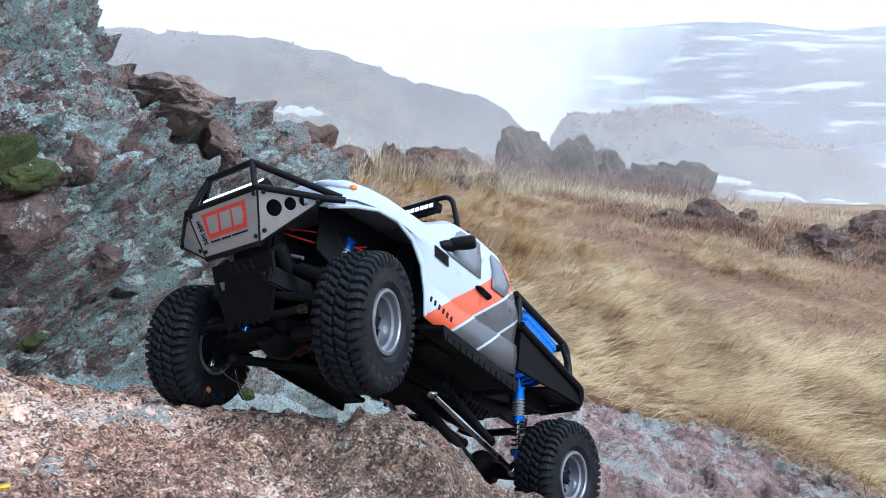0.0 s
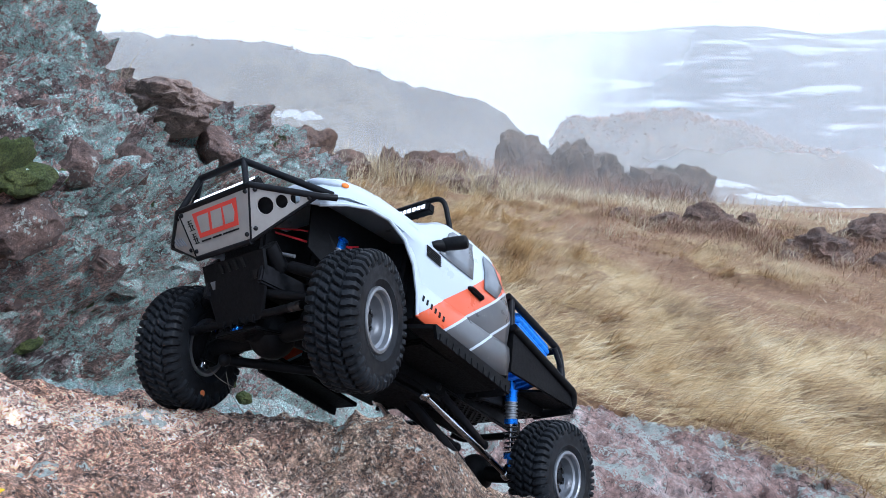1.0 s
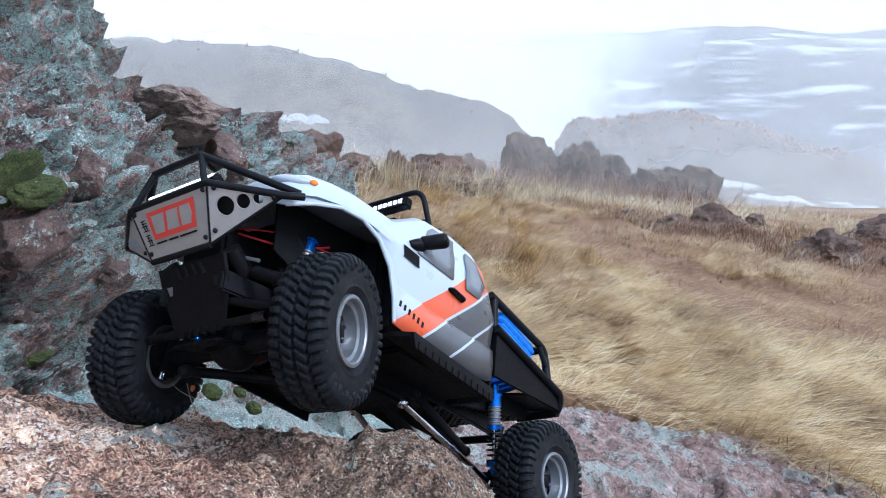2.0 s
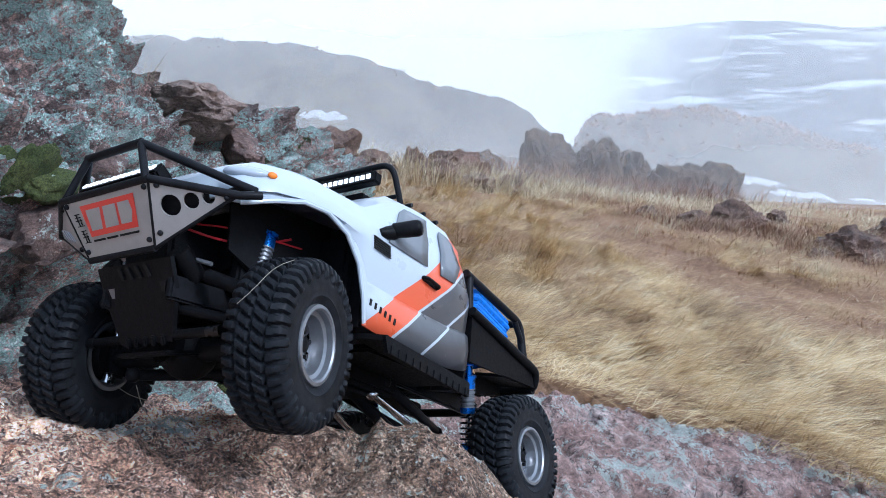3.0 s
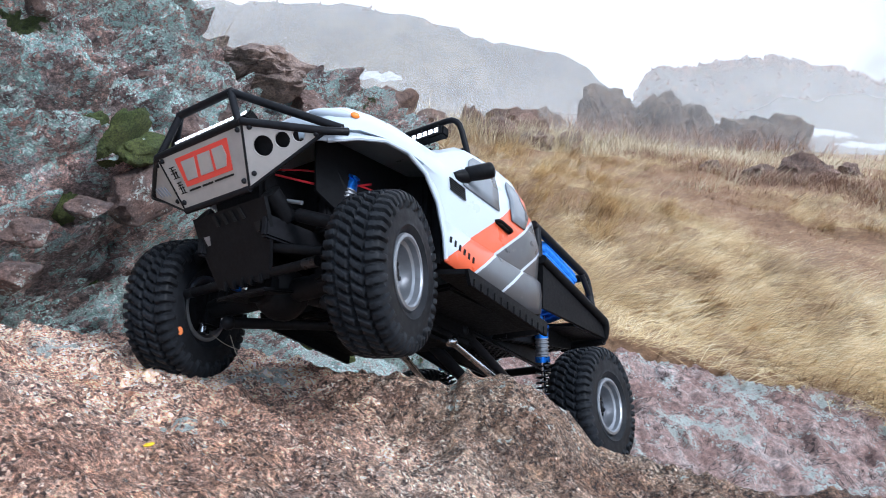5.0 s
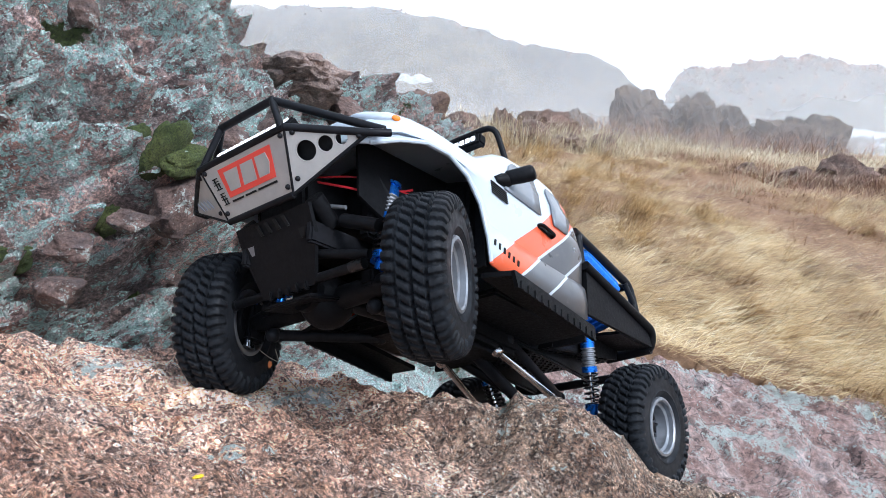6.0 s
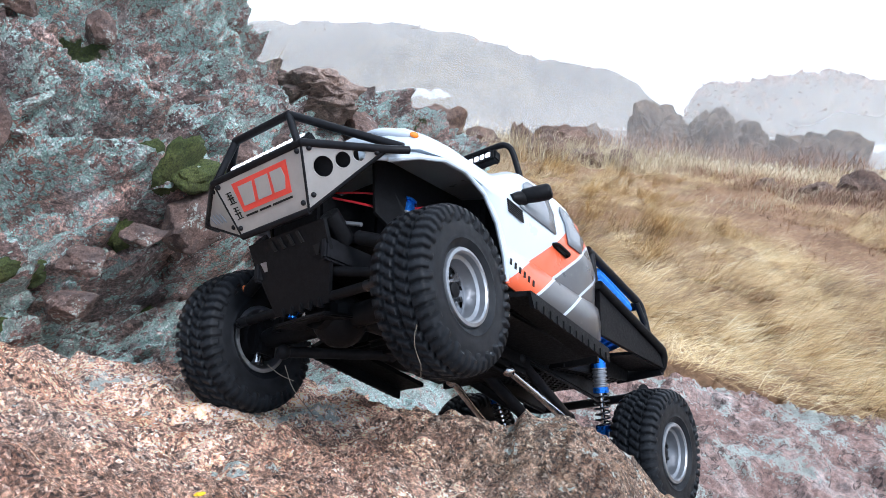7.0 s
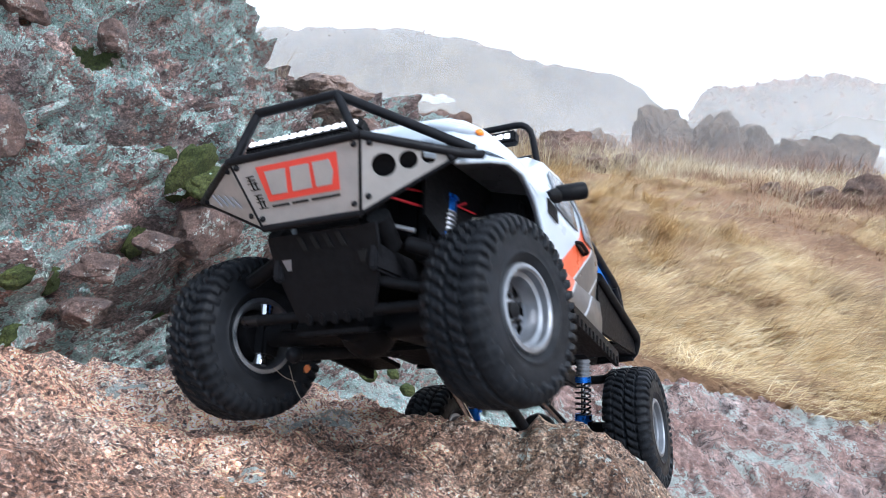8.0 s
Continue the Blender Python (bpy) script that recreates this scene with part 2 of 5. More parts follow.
# ---- small mesh helpers ----
def part(name, bm, material, parent=None, label=""):
    me = bpy.data.meshes.new(name)
    bm.to_mesh(me)
    bm.free()
    for m in material if isinstance(material, (list, tuple)) else [material]:
        me.materials.append(m)
    ob = new(name, me)
    if parent:
        ob.parent = parent
    if label:
        ob["label"] = label
    return ob


def smooth(ob, angle=40):
    ob.data.shade_smooth()
    ob.data.set_sharp_from_angle(angle=radians(angle))
    return ob


def tube(bm, pts, r, seg=10, closed=False):
    pts = [Vector(p) for p in pts]
    rings, n = [], len(pts)
    for i, p in enumerate(pts):
        a, b = pts[i - 1] if i or closed else p, pts[(i + 1) % n] if i < n - 1 or closed else p
        d = ((p - a).normalized() + (b - p).normalized()).normalized()
        u = d.cross(Vector((0.31, 0.17, 0.93))).normalized()
        v = d.cross(u)
        rr = r[i] if isinstance(r, (list, tuple)) else r
        rings.append([bm.verts.new(p + rr * (math.cos(2 * math.pi * k / seg) * u + math.sin(2 * math.pi * k / seg) * v)) for k in range(seg)])
    for i in range(n if closed else n - 1):
        a, b = rings[i], rings[(i + 1) % n]
        for k in range(seg):
            bm.faces.new((a[k], a[(k + 1) % seg], b[(k + 1) % seg], b[k]))
    if not closed:
        bm.faces.new(rings[0][::-1]), bm.faces.new(rings[-1])
    return bm


def bent(pts, r=0.01, n=4):
    """The same line with rounded corners."""
    pts = [Vector(p) for p in pts]
    out = [pts[0]]
    for a, p, b in zip(pts, pts[1:], pts[2:]):
        p0, p1 = p + (a - p).normalized() * min(r, (a - p).length / 2), p + (b - p).normalized() * min(r, (b - p).length / 2)
        out += [p0.lerp(p, t).lerp(p.lerp(p1, t), t) for t in (i / n for i in range(n + 1))]
    return out + [pts[-1]]


def box(bm, c, s, m=None, bevel=0.0):
    r = bmesh.ops.create_cube(bm, size=1, matrix=Matrix.Translation(c) @ (m or Matrix()) @ Matrix.Diagonal((*s, 1)))
    if bevel:
        bmesh.ops.bevel(bm, geom=list({e for v in r["verts"] for e in v.link_edges}), offset=bevel, segments=2, affect="EDGES")
    return bm


def slab(bm, poly, off):
    """A flat polygon made thick along off."""
    off = Vector(off)
    a = [bm.verts.new(Vector(p) + off / 2) for p in poly]
    b = [bm.verts.new(Vector(p) - off / 2) for p in poly]
    bm.faces.new(a), bm.faces.new(b[::-1])
    for i in range(len(a)):
        bm.faces.new((a[i - 1], b[i - 1], b[i], a[i]))
    bmesh.ops.recalc_face_normals(bm, faces=bm.faces)
    return bm


def lathe(bm, profile, seg=48, y0=0.0, close=True):
    """Turn (radius, y) points about the y axis."""
    rings = [[bm.verts.new((r * math.cos(2 * math.pi * k / seg), y0 + y, r * math.sin(2 * math.pi * k / seg))) for k in range(seg)] for r, y in profile]
    pairs = list(zip(rings, rings[1:])) + ([(rings[-1], rings[0])] if close else [])
    for a, b in pairs:
        for k in range(seg):
            bm.faces.new((a[k], b[k], b[(k + 1) % seg], a[(k + 1) % seg]))
    bmesh.ops.recalc_face_normals(bm, faces=bm.faces)
    return bm


def sstep(a, b, v):
    t = min(1.0, max(0.0, (v - a) / (b - a)))
    return t * t * (3 - 2 * t)


def fbm(x, y, z, octaves=5, h=0.8):
    return noise.fractal(Vector((x, y, z)), h, 2.1, octaves)


def cell(x, y, z):
    """A random value for each cell of a Voronoi pattern, and the distance from its edge."""
    d, p = noise.voronoi(Vector((x, y, z)))
    return noise.cell(p[0] * 37.7), d[1] - d[0]


def grid_mesh(name, xs, ys, place, material):
    verts = [place(x, y) for y in ys for x in xs]
    n = len(xs)
    faces = [(j * n + i, j * n + i + 1, (j + 1) * n + i + 1, (j + 1) * n + i) for j in range(len(ys) - 1) for i in range(n - 1)]
    me = bpy.data.meshes.new(name)
    me.from_pydata(verts, [], faces)
    me.materials.append(material)
    me.shade_smooth()
    return new(name, me)


def spread(stops):
    """Grid lines: (from, to, spacing) runs end to end."""
    out = []
    for a, b, s in stops:
        out += list(np.linspace(a, b, max(1, round((b - a) / s)), endpoint=False))
    return out + [stops[-1][1]]


# ---- the ground ----
def crest(x):
    return 0.60 + 0.30 * sstep(-0.10, -0.42, x) + 0.02 * noise.noise(Vector((x * 9, 3.1, 0)))


def near_rock(x, y):
    """The pink granite hump in the foreground, and its fall behind the crest."""
    c = crest(x)
    xx, yy = max(-0.5, min(0.3, x)), max(0.05, min(c, y))
    z = 0.3665 - 0.722 * xx - 0.048 * yy + 0.839 * xx * yy - 0.043 * xx * xx - 0.45 * min(1.7, max(0, x - 0.3)) + 0.3 * min(0.8, max(0, -0.5 - x))
    # a broken lump on the crest, steep on its near-left side
    lump = (0.007 * sstep(-0.17, -0.09, x) + 0.017 * sstep(-0.080, -0.066, x + 0.006 * noise.noise(Vector((y * 30, 1, 2))))) * sstep(0.05, -0.035, x)
    z += lump * sstep(0.43, 0.565, yy)
    d = y - c
    if d > 0:
        k = 1 - 0.48 * sstep(-0.08, -0.34, x)
        z -= k * (0.075 * (1 - math.exp(-d / 0.045)) + 0.43 * min(d, 1.25))
    return z


def field(x, y):
    f = sstep(2.5, 10, y)
    xc = 6 * math.tanh(x / 6)
    z = -0.15 + 0.15 * f - (0.26 - 0.11 * f) * xc
    z += 0.05 * noise.noise(Vector((x * 0.8, y * 0.8, 0))) * sstep(2, 5, y)
    t = noise.noise(Vector((x * 3.1, y * 2.4, 11)))
    z += 0.075 * max(0, t) ** 0.8 * sstep(2.5, 3.2, y) * sstep(15, 9, y)
    z += (0.045 * noise.noise(Vector((x * 2.3, y * 1.7, 3))) + 0.02 * noise.noise(Vector((x * 5, y * 4, 8)))) * sstep(2.6, 3.6, y) * sstep(14, 8, y)
    return z - 26 * sstep(16, 90, y) - 30 * sstep(120, 600, y)


def ground_z(x, y):
    s = sstep(1.1, 2.2, y)
    return near_rock(x, y) * (1 - s) + field(x, y) * s


def hump(x, y):
    z = ground_z(x, y)
    near = 1 - sstep(0.9, 1.8, y)
    v, e = cell(x * 7, y * 7, z * 7)
    z += (0.010 + 0.014 * (1 - near)) * (v - 0.5) * min(1, e * 5) + (0.016 + 0.004 * (1 - near)) * fbm(x * 6, y * 6, z * 6, 4) + (0.006 + 0.010 * (1 - near)) * fbm(x * 31, y * 31, 1.7, 4)
    z += (0.0045 * fbm(x * 110, y * 110, 0.4, 3) - 0.004 * abs(fbm(x * 48, y * 48, 2.4, 3))) * near
    return (x, y, z)


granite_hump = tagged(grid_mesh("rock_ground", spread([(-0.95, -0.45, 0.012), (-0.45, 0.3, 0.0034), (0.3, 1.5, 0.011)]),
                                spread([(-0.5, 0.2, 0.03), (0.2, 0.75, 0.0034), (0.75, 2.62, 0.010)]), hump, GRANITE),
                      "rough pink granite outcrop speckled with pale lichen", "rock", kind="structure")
granite_hump.data.materials.append(SLAB)
granite_hump.data.materials.append(CRAG)
granite_hump.data.materials.append(FIELD)
for poly in granite_hump.data.polygons:
    c = poly.center
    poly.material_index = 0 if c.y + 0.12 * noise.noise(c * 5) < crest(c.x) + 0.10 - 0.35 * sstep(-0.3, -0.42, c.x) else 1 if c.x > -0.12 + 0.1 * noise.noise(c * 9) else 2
    if min(c.x + 0.95, 1.5 - c.x, c.y + 0.5, 2.62 - c.y) < 0.10 + 0.14 * noise.noise(c * 4):
        poly.material_index = 3


def far_place(x, y):
    z = ground_z(x, y)
    inside = min(x + 0.95, 1.5 - x, y + 0.5, 2.62 - y)
    z -= 0.3 * sstep(0.0, 0.22, inside)
    return (x, y, z + 0.02 * noise.noise(Vector((x * 3, y * 3, 1))))


ground = tagged(grid_mesh("ground", spread([(-2500, -60, 244), (-60, -6, 3), (-6, -1, 0.2), (-1, 4, 0.07), (4, 12, 0.25), (12, 60, 3), (60, 2500, 244)]),
                          spread([(-2500, -20, 250), (-20, -1, 1.2), (-1, 5, 0.07), (5, 20, 0.25), (20, 100, 4), (100, 2500, 100)]), far_place, FIELD),
                "sloping field of matted dry golden grass and red earth", "ground", kind="structure")


# ---- the crag on the near side ----
# dark recesses under the jutting blocks: y, z, half-length, half-height, depth
HOLLOWS = ((0.80, 0.468, 0.10, 0.022, 0.075), (0.70, 0.485, 0.06, 0.014, 0.05), (0.63, 0.425, 0.06, 0.016, 0.05), (1.20, 0.53, 0.14, 0.05, 0.05), (1.50, 0.60, 0.16, 0.035, 0.06), (0.70, 0.625, 0.09, 0.012, 0.04), (1.05, 0.40, 0.12, 0.03, 0.045))


def crag_place(y, z):
    x = -0.42 - 0.95 * (z - 0.56) + 0.42 * min(0, y - 0.75)
    x = max(x, -0.66 - 0.15 * (z - 0.8) + 0.3 * min(0, y - 0.75)) if z > 0.56 else x
    if z < 0.56:
        x = -0.42 + 0.42 * min(0, y - 0.75) - 0.08 * (0.56 - z) * (1 - sstep(0.5, 0.2, z))
        x += 0.5 * sstep(0.36, 0.1, z) * 0.3
    x += 0.13 * sstep(1.5, 1.85, y)
    # the shoulder behind steps down
    far = max(0.0, y - 1.5)
    top = 1.5 - 0.70 * sstep(1.50, 1.56, y + 0.03 * noise.noise(Vector((z * 9, 0, 5)))) - 0.25 * far - 0.5 * sstep(0.95, 1.35, far)
    top += 0.07 * (noise.cell(Vector((y * 7.3, 1.5, 0.5))) - 0.4) * min(1, far * 5)
    if z > top:
        x -= 1.2 * (z - top)
        z = top + 0.02 * (z - top)
    w = z + 0.35 * y
    a, ea = cell(y * 4.5 + 2, w * 7.0, x * 2)
    b, eb = cell(y * 11, w * 17 + 3, x * 5)
    c, ec = cell(y * 30, w * 42 + 7, x * 20)
    out = 0.006 + 0.080 * (a - 0.5) * min(1, ea * 6) + 0.052 * (b - 0.5) * min(1, eb * 6) + 0.027 * (c - 0.5) * min(1, ec * 8) - 0.036 * (1 - min(1, ea * 14)) - 0.022 * (1 - min(1, eb * 12)) - 0.013 * (1 - min(1, ec * 6))
    lay = w * 8.5 + 0.9 * noise.noise(Vector((y * 3.5, z * 3.5, 9))) + 0.25 * noise.noise(Vector((y * 14, z * 9, 2)))
    f = lay - math.floor(lay)
    out += 0.034 * (f - 0.5) * sstep(1.0, 0.80, f) * (0.4 + noise.cell(Vector((math.floor(lay) + 0.5, math.floor(y * 3 + 0.3 * math.floor(lay)) + 0.5, 0.5))))
    out += 0.03 * fbm(y * 3, z * 4, 2.0, 3) + 0.014 * fbm(y * 18, z * 24, 4.0, 4) - 0.020 * abs(fbm(y * 8, w * 11, 6.0, 4)) - 0.008 * abs(fbm(y * 34, w * 40, 3.0, 3)) + 0.014 + 0.007 * fbm(y * 60, z * 70, 1.0, 4) - 0.007 * abs(fbm(y * 95, z * 100, 5.0, 3)) + 0.004 * fbm(y * 170, z * 180, 7.0, 2)
    for hy, hz, wy, wz, depth in HOLLOWS:
        out -= depth * math.exp(-((y - hy) / wy) ** 2 - ((z - hz) / wz) ** 2)
    return (x + 0.72 * out, y - 0.25 * out + 0.02 * noise.noise(Vector((z * 8, y * 4, 0))), z + 0.45 * out)


def crag():
    ob = grid_mesh("crag", spread([(-0.5, 0.35, 0.02), (0.35, 1.0, 0.0030), (1.0, 2.2, 0.006), (2.2, 2.95, 0.009)]), spread([(0.05, 0.25, 0.02), (0.25, 0.80, 0.0030), (0.80, 1.1, 0.006), (1.1, 2.2, 0.02)]), crag_place, CRAG)
    bm = bmesh.new()
    bm.from_mesh(ob.data)
    edge = [e for e in bm.edges if e.is_boundary]
    r = bmesh.ops.extrude_edge_only(bm, edges=edge)
    for v in r["geom"]:
        if isinstance(v, bmesh.types.BMVert):
            v.co.x -= 3.2
            v.co.y += 0.35
    r = bmesh.ops.extrude_edge_only(bm, edges=[e for e in bm.edges if e.is_boundary])
    for v in r["geom"]:
        if isinstance(v, bmesh.types.BMVert):
            v.co.x -= 1.5
            v.co.z = -0.6
    bm.to_mesh(ob.data)
    bm.free()
    smooth(ob, 38)
    return tagged(ob, "steep dark crag crusted with turquoise lichen and moss", "rock face", kind="structure")


crag()


def rock(name, size, at, material, seed, label, turn=0, rough=0.22, detail=4, cuts=7, tilt=0):
    """A broken boulder: a ball cut by planes, then weathered."""
    rnd = random.Random(seed)
    bm = bmesh.new()
    bmesh.ops.create_icosphere(bm, subdivisions=detail, radius=1)
    planes = [(Vector((rnd.gauss(0, 1), rnd.gauss(0, 1), rnd.gauss(0, 0.8))).normalized(), rnd.uniform(0.55, 0.85)) for _ in range(cuts)]
    for v in bm.verts:
        for n, d in planes:
            o = v.co.dot(n) - d
            if o > 0:
                v.co -= n * o * 0.93
        q = v.co * 1.6 + Vector((seed * 3.1, 0, 0))
        d_, p_ = noise.voronoi(q * 1.5)
        e_ = min(1, 5 * (d_[1] - d_[0]))
        v.co *= 1 + rough * noise.fractal(q, 0.75, 2.1, 6) + 0.5 * rough * (noise.cell(p_[0] * 17) - 0.5) * e_ - 0.35 * rough * (1 - e_)
        v.co = Vector((v.co.x * size[0] / 2, v.co.y * size[1] / 2, v.co.z * size[2] / 2))
    ob = part(name, bm, material)
    smooth(ob, 36)
    ob.matrix_world = pose(*at, tilt, 0, turn)
    return tagged(ob, label, "rock")


# blocks that stand out of the crag
rock("ledge_block", (0.24, 0.34, 0.115), (-0.530, 1.50, 0.668), LEDGE, 47, "pinkish-brown weathered ledge jutting from the crag", 25, rough=0.17, detail=6, cuts=8, tilt=-6)
for i, (x, y, z, dx, dy, dz, turn, tip, what) in enumerate((
        (-0.432, 0.800, 0.522, 0.085, 0.125, 0.078, 12, 4, "rust-brown broken block in the crag under moss"),
        (-0.478, 0.632, 0.462, 0.060, 0.060, 0.040, 25, -8, "rust-brown angular block at the foot of the crag"),
        (-0.474, 0.655, 0.500, 0.055, 0.058, 0.028, 40, 12, "dark brown slab wedged in the crag"),
        (-0.450, 0.715, 0.512, 0.055, 0.060, 0.030, 15, -6, "brown slab beside moss in the crag"),
        (-0.590, 0.905, 0.735, 0.050, 0.050, 0.055, 30, 10, "small angular brown stone stuck to the crag"),
        (-0.625, 0.790, 0.765, 0.060, 0.110, 0.050, 10, -5, "dark brown block high on the crag"),
        (-0.545, 0.640, 0.633, 0.050, 0.060, 0.060, 20, 8, "dark purple-brown stone in the crag"),
        (-0.445, 1.120, 0.575, 0.070, 0.100, 0.075, 60, 14, "purple-brown block in the crag"),
        (-0.445, 0.960, 0.575, 0.060, 0.080, 0.070, 35, -12, "reddish block above the hollow of the crag"),
        (-0.450, 1.560, 0.590, 0.120, 0.180, 0.100, 30, 8, "red-brown block under the shoulder of the crag"))):
    smooth(rock("brown_block", (dx, dy, dz), (x, y, z), BROWN, 5 + 3 * i, what, turn, 0.13, 5, 16, tip), 30)

# broken blocks along the shoulder
brnd = random.Random(5)
for i in range(16):
    y = 1.5 + 0.08 * i
    p = crag_place(y, 0.725 - 0.25 * (y - 1.5) - brnd.uniform(0.0, 0.22))
    s = brnd.uniform(0.06, 0.13)
    smooth(rock("shoulder_block", (s, s * brnd.uniform(1, 1.6), s * brnd.uniform(0.5, 0.8)), (p[0] - 0.02, p[1], p[2]), BROWN if i % 3 else CRAG, 300 + i, "broken brown block on the shoulder of the crag", brnd.uniform(0, 180), 0.16, 5, 14, brnd.uniform(-20, 20)), 30)["group"] = "blocks of the shoulder"

# broken stones set in the crag face
srnd = random.Random(77)
for i in range(84):
    y, z = srnd.uniform(0.42, 1.75), srnd.uniform(0.36, 0.86)
    if i % 3 == 0:
        y, z = srnd.uniform(0.45, 0.95), srnd.uniform(0.42, 0.72)
    p = crag_place(y, z)
    s = srnd.uniform(0.018, 0.042) * (0.7 + 0.5 * y)
    st = rock("crag_stone", (s * srnd.uniform(0.8, 1.3), s * srnd.uniform(0.9, 1.6), s * srnd.uniform(0.45, 0.8)), (p[0] - 0.010, p[1], p[2]), CRAG if i % 4 else BROWN, 200 + i,
              "angular lichen-spotted stone set in the crag", srnd.uniform(0, 180), 0.12, 4, 15, srnd.uniform(-30, 30))
    st["group"] = "stones of the crag"
    smooth(st, 26)
for i in range(8):
    x, y = 1.30 + srnd.gauss(0, 0.16), 2.12 + srnd.gauss(0, 0.14)
    s = srnd.uniform(0.015, 0.04)
    rock("pebble", (s * 1.3, s, s * 0.8), (x, y, hump(x, y)[2] + s * 0.1), BROWN, 400 + i, "small brown stone on the bedrock", srnd.uniform(0, 180), 0.2, 3)["group"] = "loose stones"

# rocks of the field
rock("field_rock", (0.62, 0.6, 0.56), (-0.93, 5.3, 0.15), REDROCK, 12, "reddish weathered boulder in dry grass")
for i, (x, y, w, h) in enumerate(((-1.15, 9.6, 0.8, 0.42), (-0.45, 9.9, 0.7, 0.44), (0.05, 10.1, 0.75, 0.40), (0.6, 10.4, 0.7, 0.34), (-1.9, 10.4, 1.1, 0.7), (-0.1, 11.6, 1.0, 0.62), (1.0, 12.4, 0.8, 0.4), (-0.8, 11.0, 0.6, 0.55))):
    rock("field_rock", (w * 1.15, w * 0.9, h * 1.35), (x, y, field(x, y) + h * 0.18), REDROCK, 20 + i, "red-brown boulder standing among tall dry grass", i * 40)
for i, (x, y, w, d, h, z) in enumerate(((2.1, 18.9, 2.9, 2.4, 3.2, -0.66), (3.1, 18.4, 3.1, 2.2, 2.5, -0.66), (3.9, 18.3, 2.3, 1.9, 2.2, -0.72), (4.85, 17.4, 3.6, 2.5, 2.35, -1.15), (0.6, 19.6, 1.6, 1.6, 1.2, -0.3))):
    rock("boulder", (w, d, h), (x, y, z), GREYROCK, 32 + i, "large grey boulder on the brow of the slope", i * 50 + 15, 0.24, detail=6, cuts=9)
for i, (x, y, w, h) in enumerate(((3.35, 9.7, 0.75, 0.36), (2.75, 9.4, 0.5, 0.16), (3.05, 9.1, 0.3, 0.12), (4.1, 8.3, 0.85, 0.34), (3.6, 7.9, 0.3, 0.12), (5.4, 9.6, 0.9, 0.35), (4.65, 8.0, 0.4, 0.18), (2.3, 9.8, 0.45, 0.15), (4.3, 10.8, 0.6, 0.25))):
    rock("field_rock", (w, w * 0.8, h * 1.6), (x, y, field(x, y) + h * 0.15), REDROCK, 44 + i, "low reddish rock half sunk in the field", i * 33, 0.3)


# ---- distance: hills, snow-patched slope and the flat mist sheets between them ----
def hill1(x, y):
    ridge = max(-24, 21.5 - 0.0032 * max(0, x + 60) ** 2) + 5 * sstep(-60, -130, x)
    z = -24 + (ridge + 24 + 2.6 * fbm(x * 0.07, y * 0.05, 3, 6) + 0.9 * max(0, noise.noise(Vector((x * 0.45, y * 0.2, 4)))) + 0.15 * noise.noise(Vector((x * 0.8, y * 0.3, 7)))) * math.exp(-(((y - 150) / 38) ** 2))
    return (x, y, z)


def hill2(x, y):
    top = 73 - 0.30 * max(0, x - 128) + 3.5 * sstep(70, 96, x)
    z = -60 + (max(12, top) + 3 * fbm(x * 0.05, 0.3, 8, 5) + 2.0 * fbm(x * 0.16, y * 0.1, 2, 4)) * math.exp(-(((y - 400) / 70) ** 2)) * (0.55 + 0.45 * sstep(44, 66, x)) * sstep(-10, 60, x)
    return (x, y, z)


tagged(grid_mesh("hill_near", spread([(-160, 60, 1.6)]), spread([(80, 150, 3), (150, 220, 5)]), hill1, HILL), "dark misty hillside with bare scrub", "hill", kind="structure")
tagged(grid_mesh("hill_far", spread([(-10, 420, 2.4)]), spread([(260, 400, 7), (400, 520, 12)]), hill2, HILL), "far wooded ridge fading into mist", "hill", kind="structure")
tagged(grid_mesh("snow_slope", spread([(-900, 1500, 24)]), spread([(620, 1150, 12)]), lambda x, y: (x, y, -55 + 0.42 * (y - 620) + 12 * fbm(x * 0.004, y * 0.004, 1, 4)), SNOWY),
       "far valley side patched with old snow", "slope", kind="structure")


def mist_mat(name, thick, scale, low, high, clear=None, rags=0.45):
    """Thin cloud as a flat sheet standing in for haze: lit by the sky, partly seen through, thinning upwards or in
    rags.
    """
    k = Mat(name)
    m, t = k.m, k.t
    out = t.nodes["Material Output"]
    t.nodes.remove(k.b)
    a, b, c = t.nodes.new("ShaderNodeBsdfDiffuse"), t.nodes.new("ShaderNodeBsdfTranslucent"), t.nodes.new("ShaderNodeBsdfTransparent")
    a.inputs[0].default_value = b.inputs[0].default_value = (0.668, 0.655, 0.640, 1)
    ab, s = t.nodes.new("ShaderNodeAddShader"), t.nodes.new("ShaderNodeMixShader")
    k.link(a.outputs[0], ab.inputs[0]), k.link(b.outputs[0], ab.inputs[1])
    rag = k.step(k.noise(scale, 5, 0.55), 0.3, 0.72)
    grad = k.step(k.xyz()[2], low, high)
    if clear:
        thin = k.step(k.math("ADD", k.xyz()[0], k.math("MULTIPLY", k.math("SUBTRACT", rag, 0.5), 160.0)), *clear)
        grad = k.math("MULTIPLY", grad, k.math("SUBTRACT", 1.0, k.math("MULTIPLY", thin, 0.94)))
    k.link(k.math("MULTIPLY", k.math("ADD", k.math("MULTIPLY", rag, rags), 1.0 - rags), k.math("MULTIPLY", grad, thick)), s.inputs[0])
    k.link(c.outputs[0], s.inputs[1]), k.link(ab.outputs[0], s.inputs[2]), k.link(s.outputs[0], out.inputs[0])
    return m


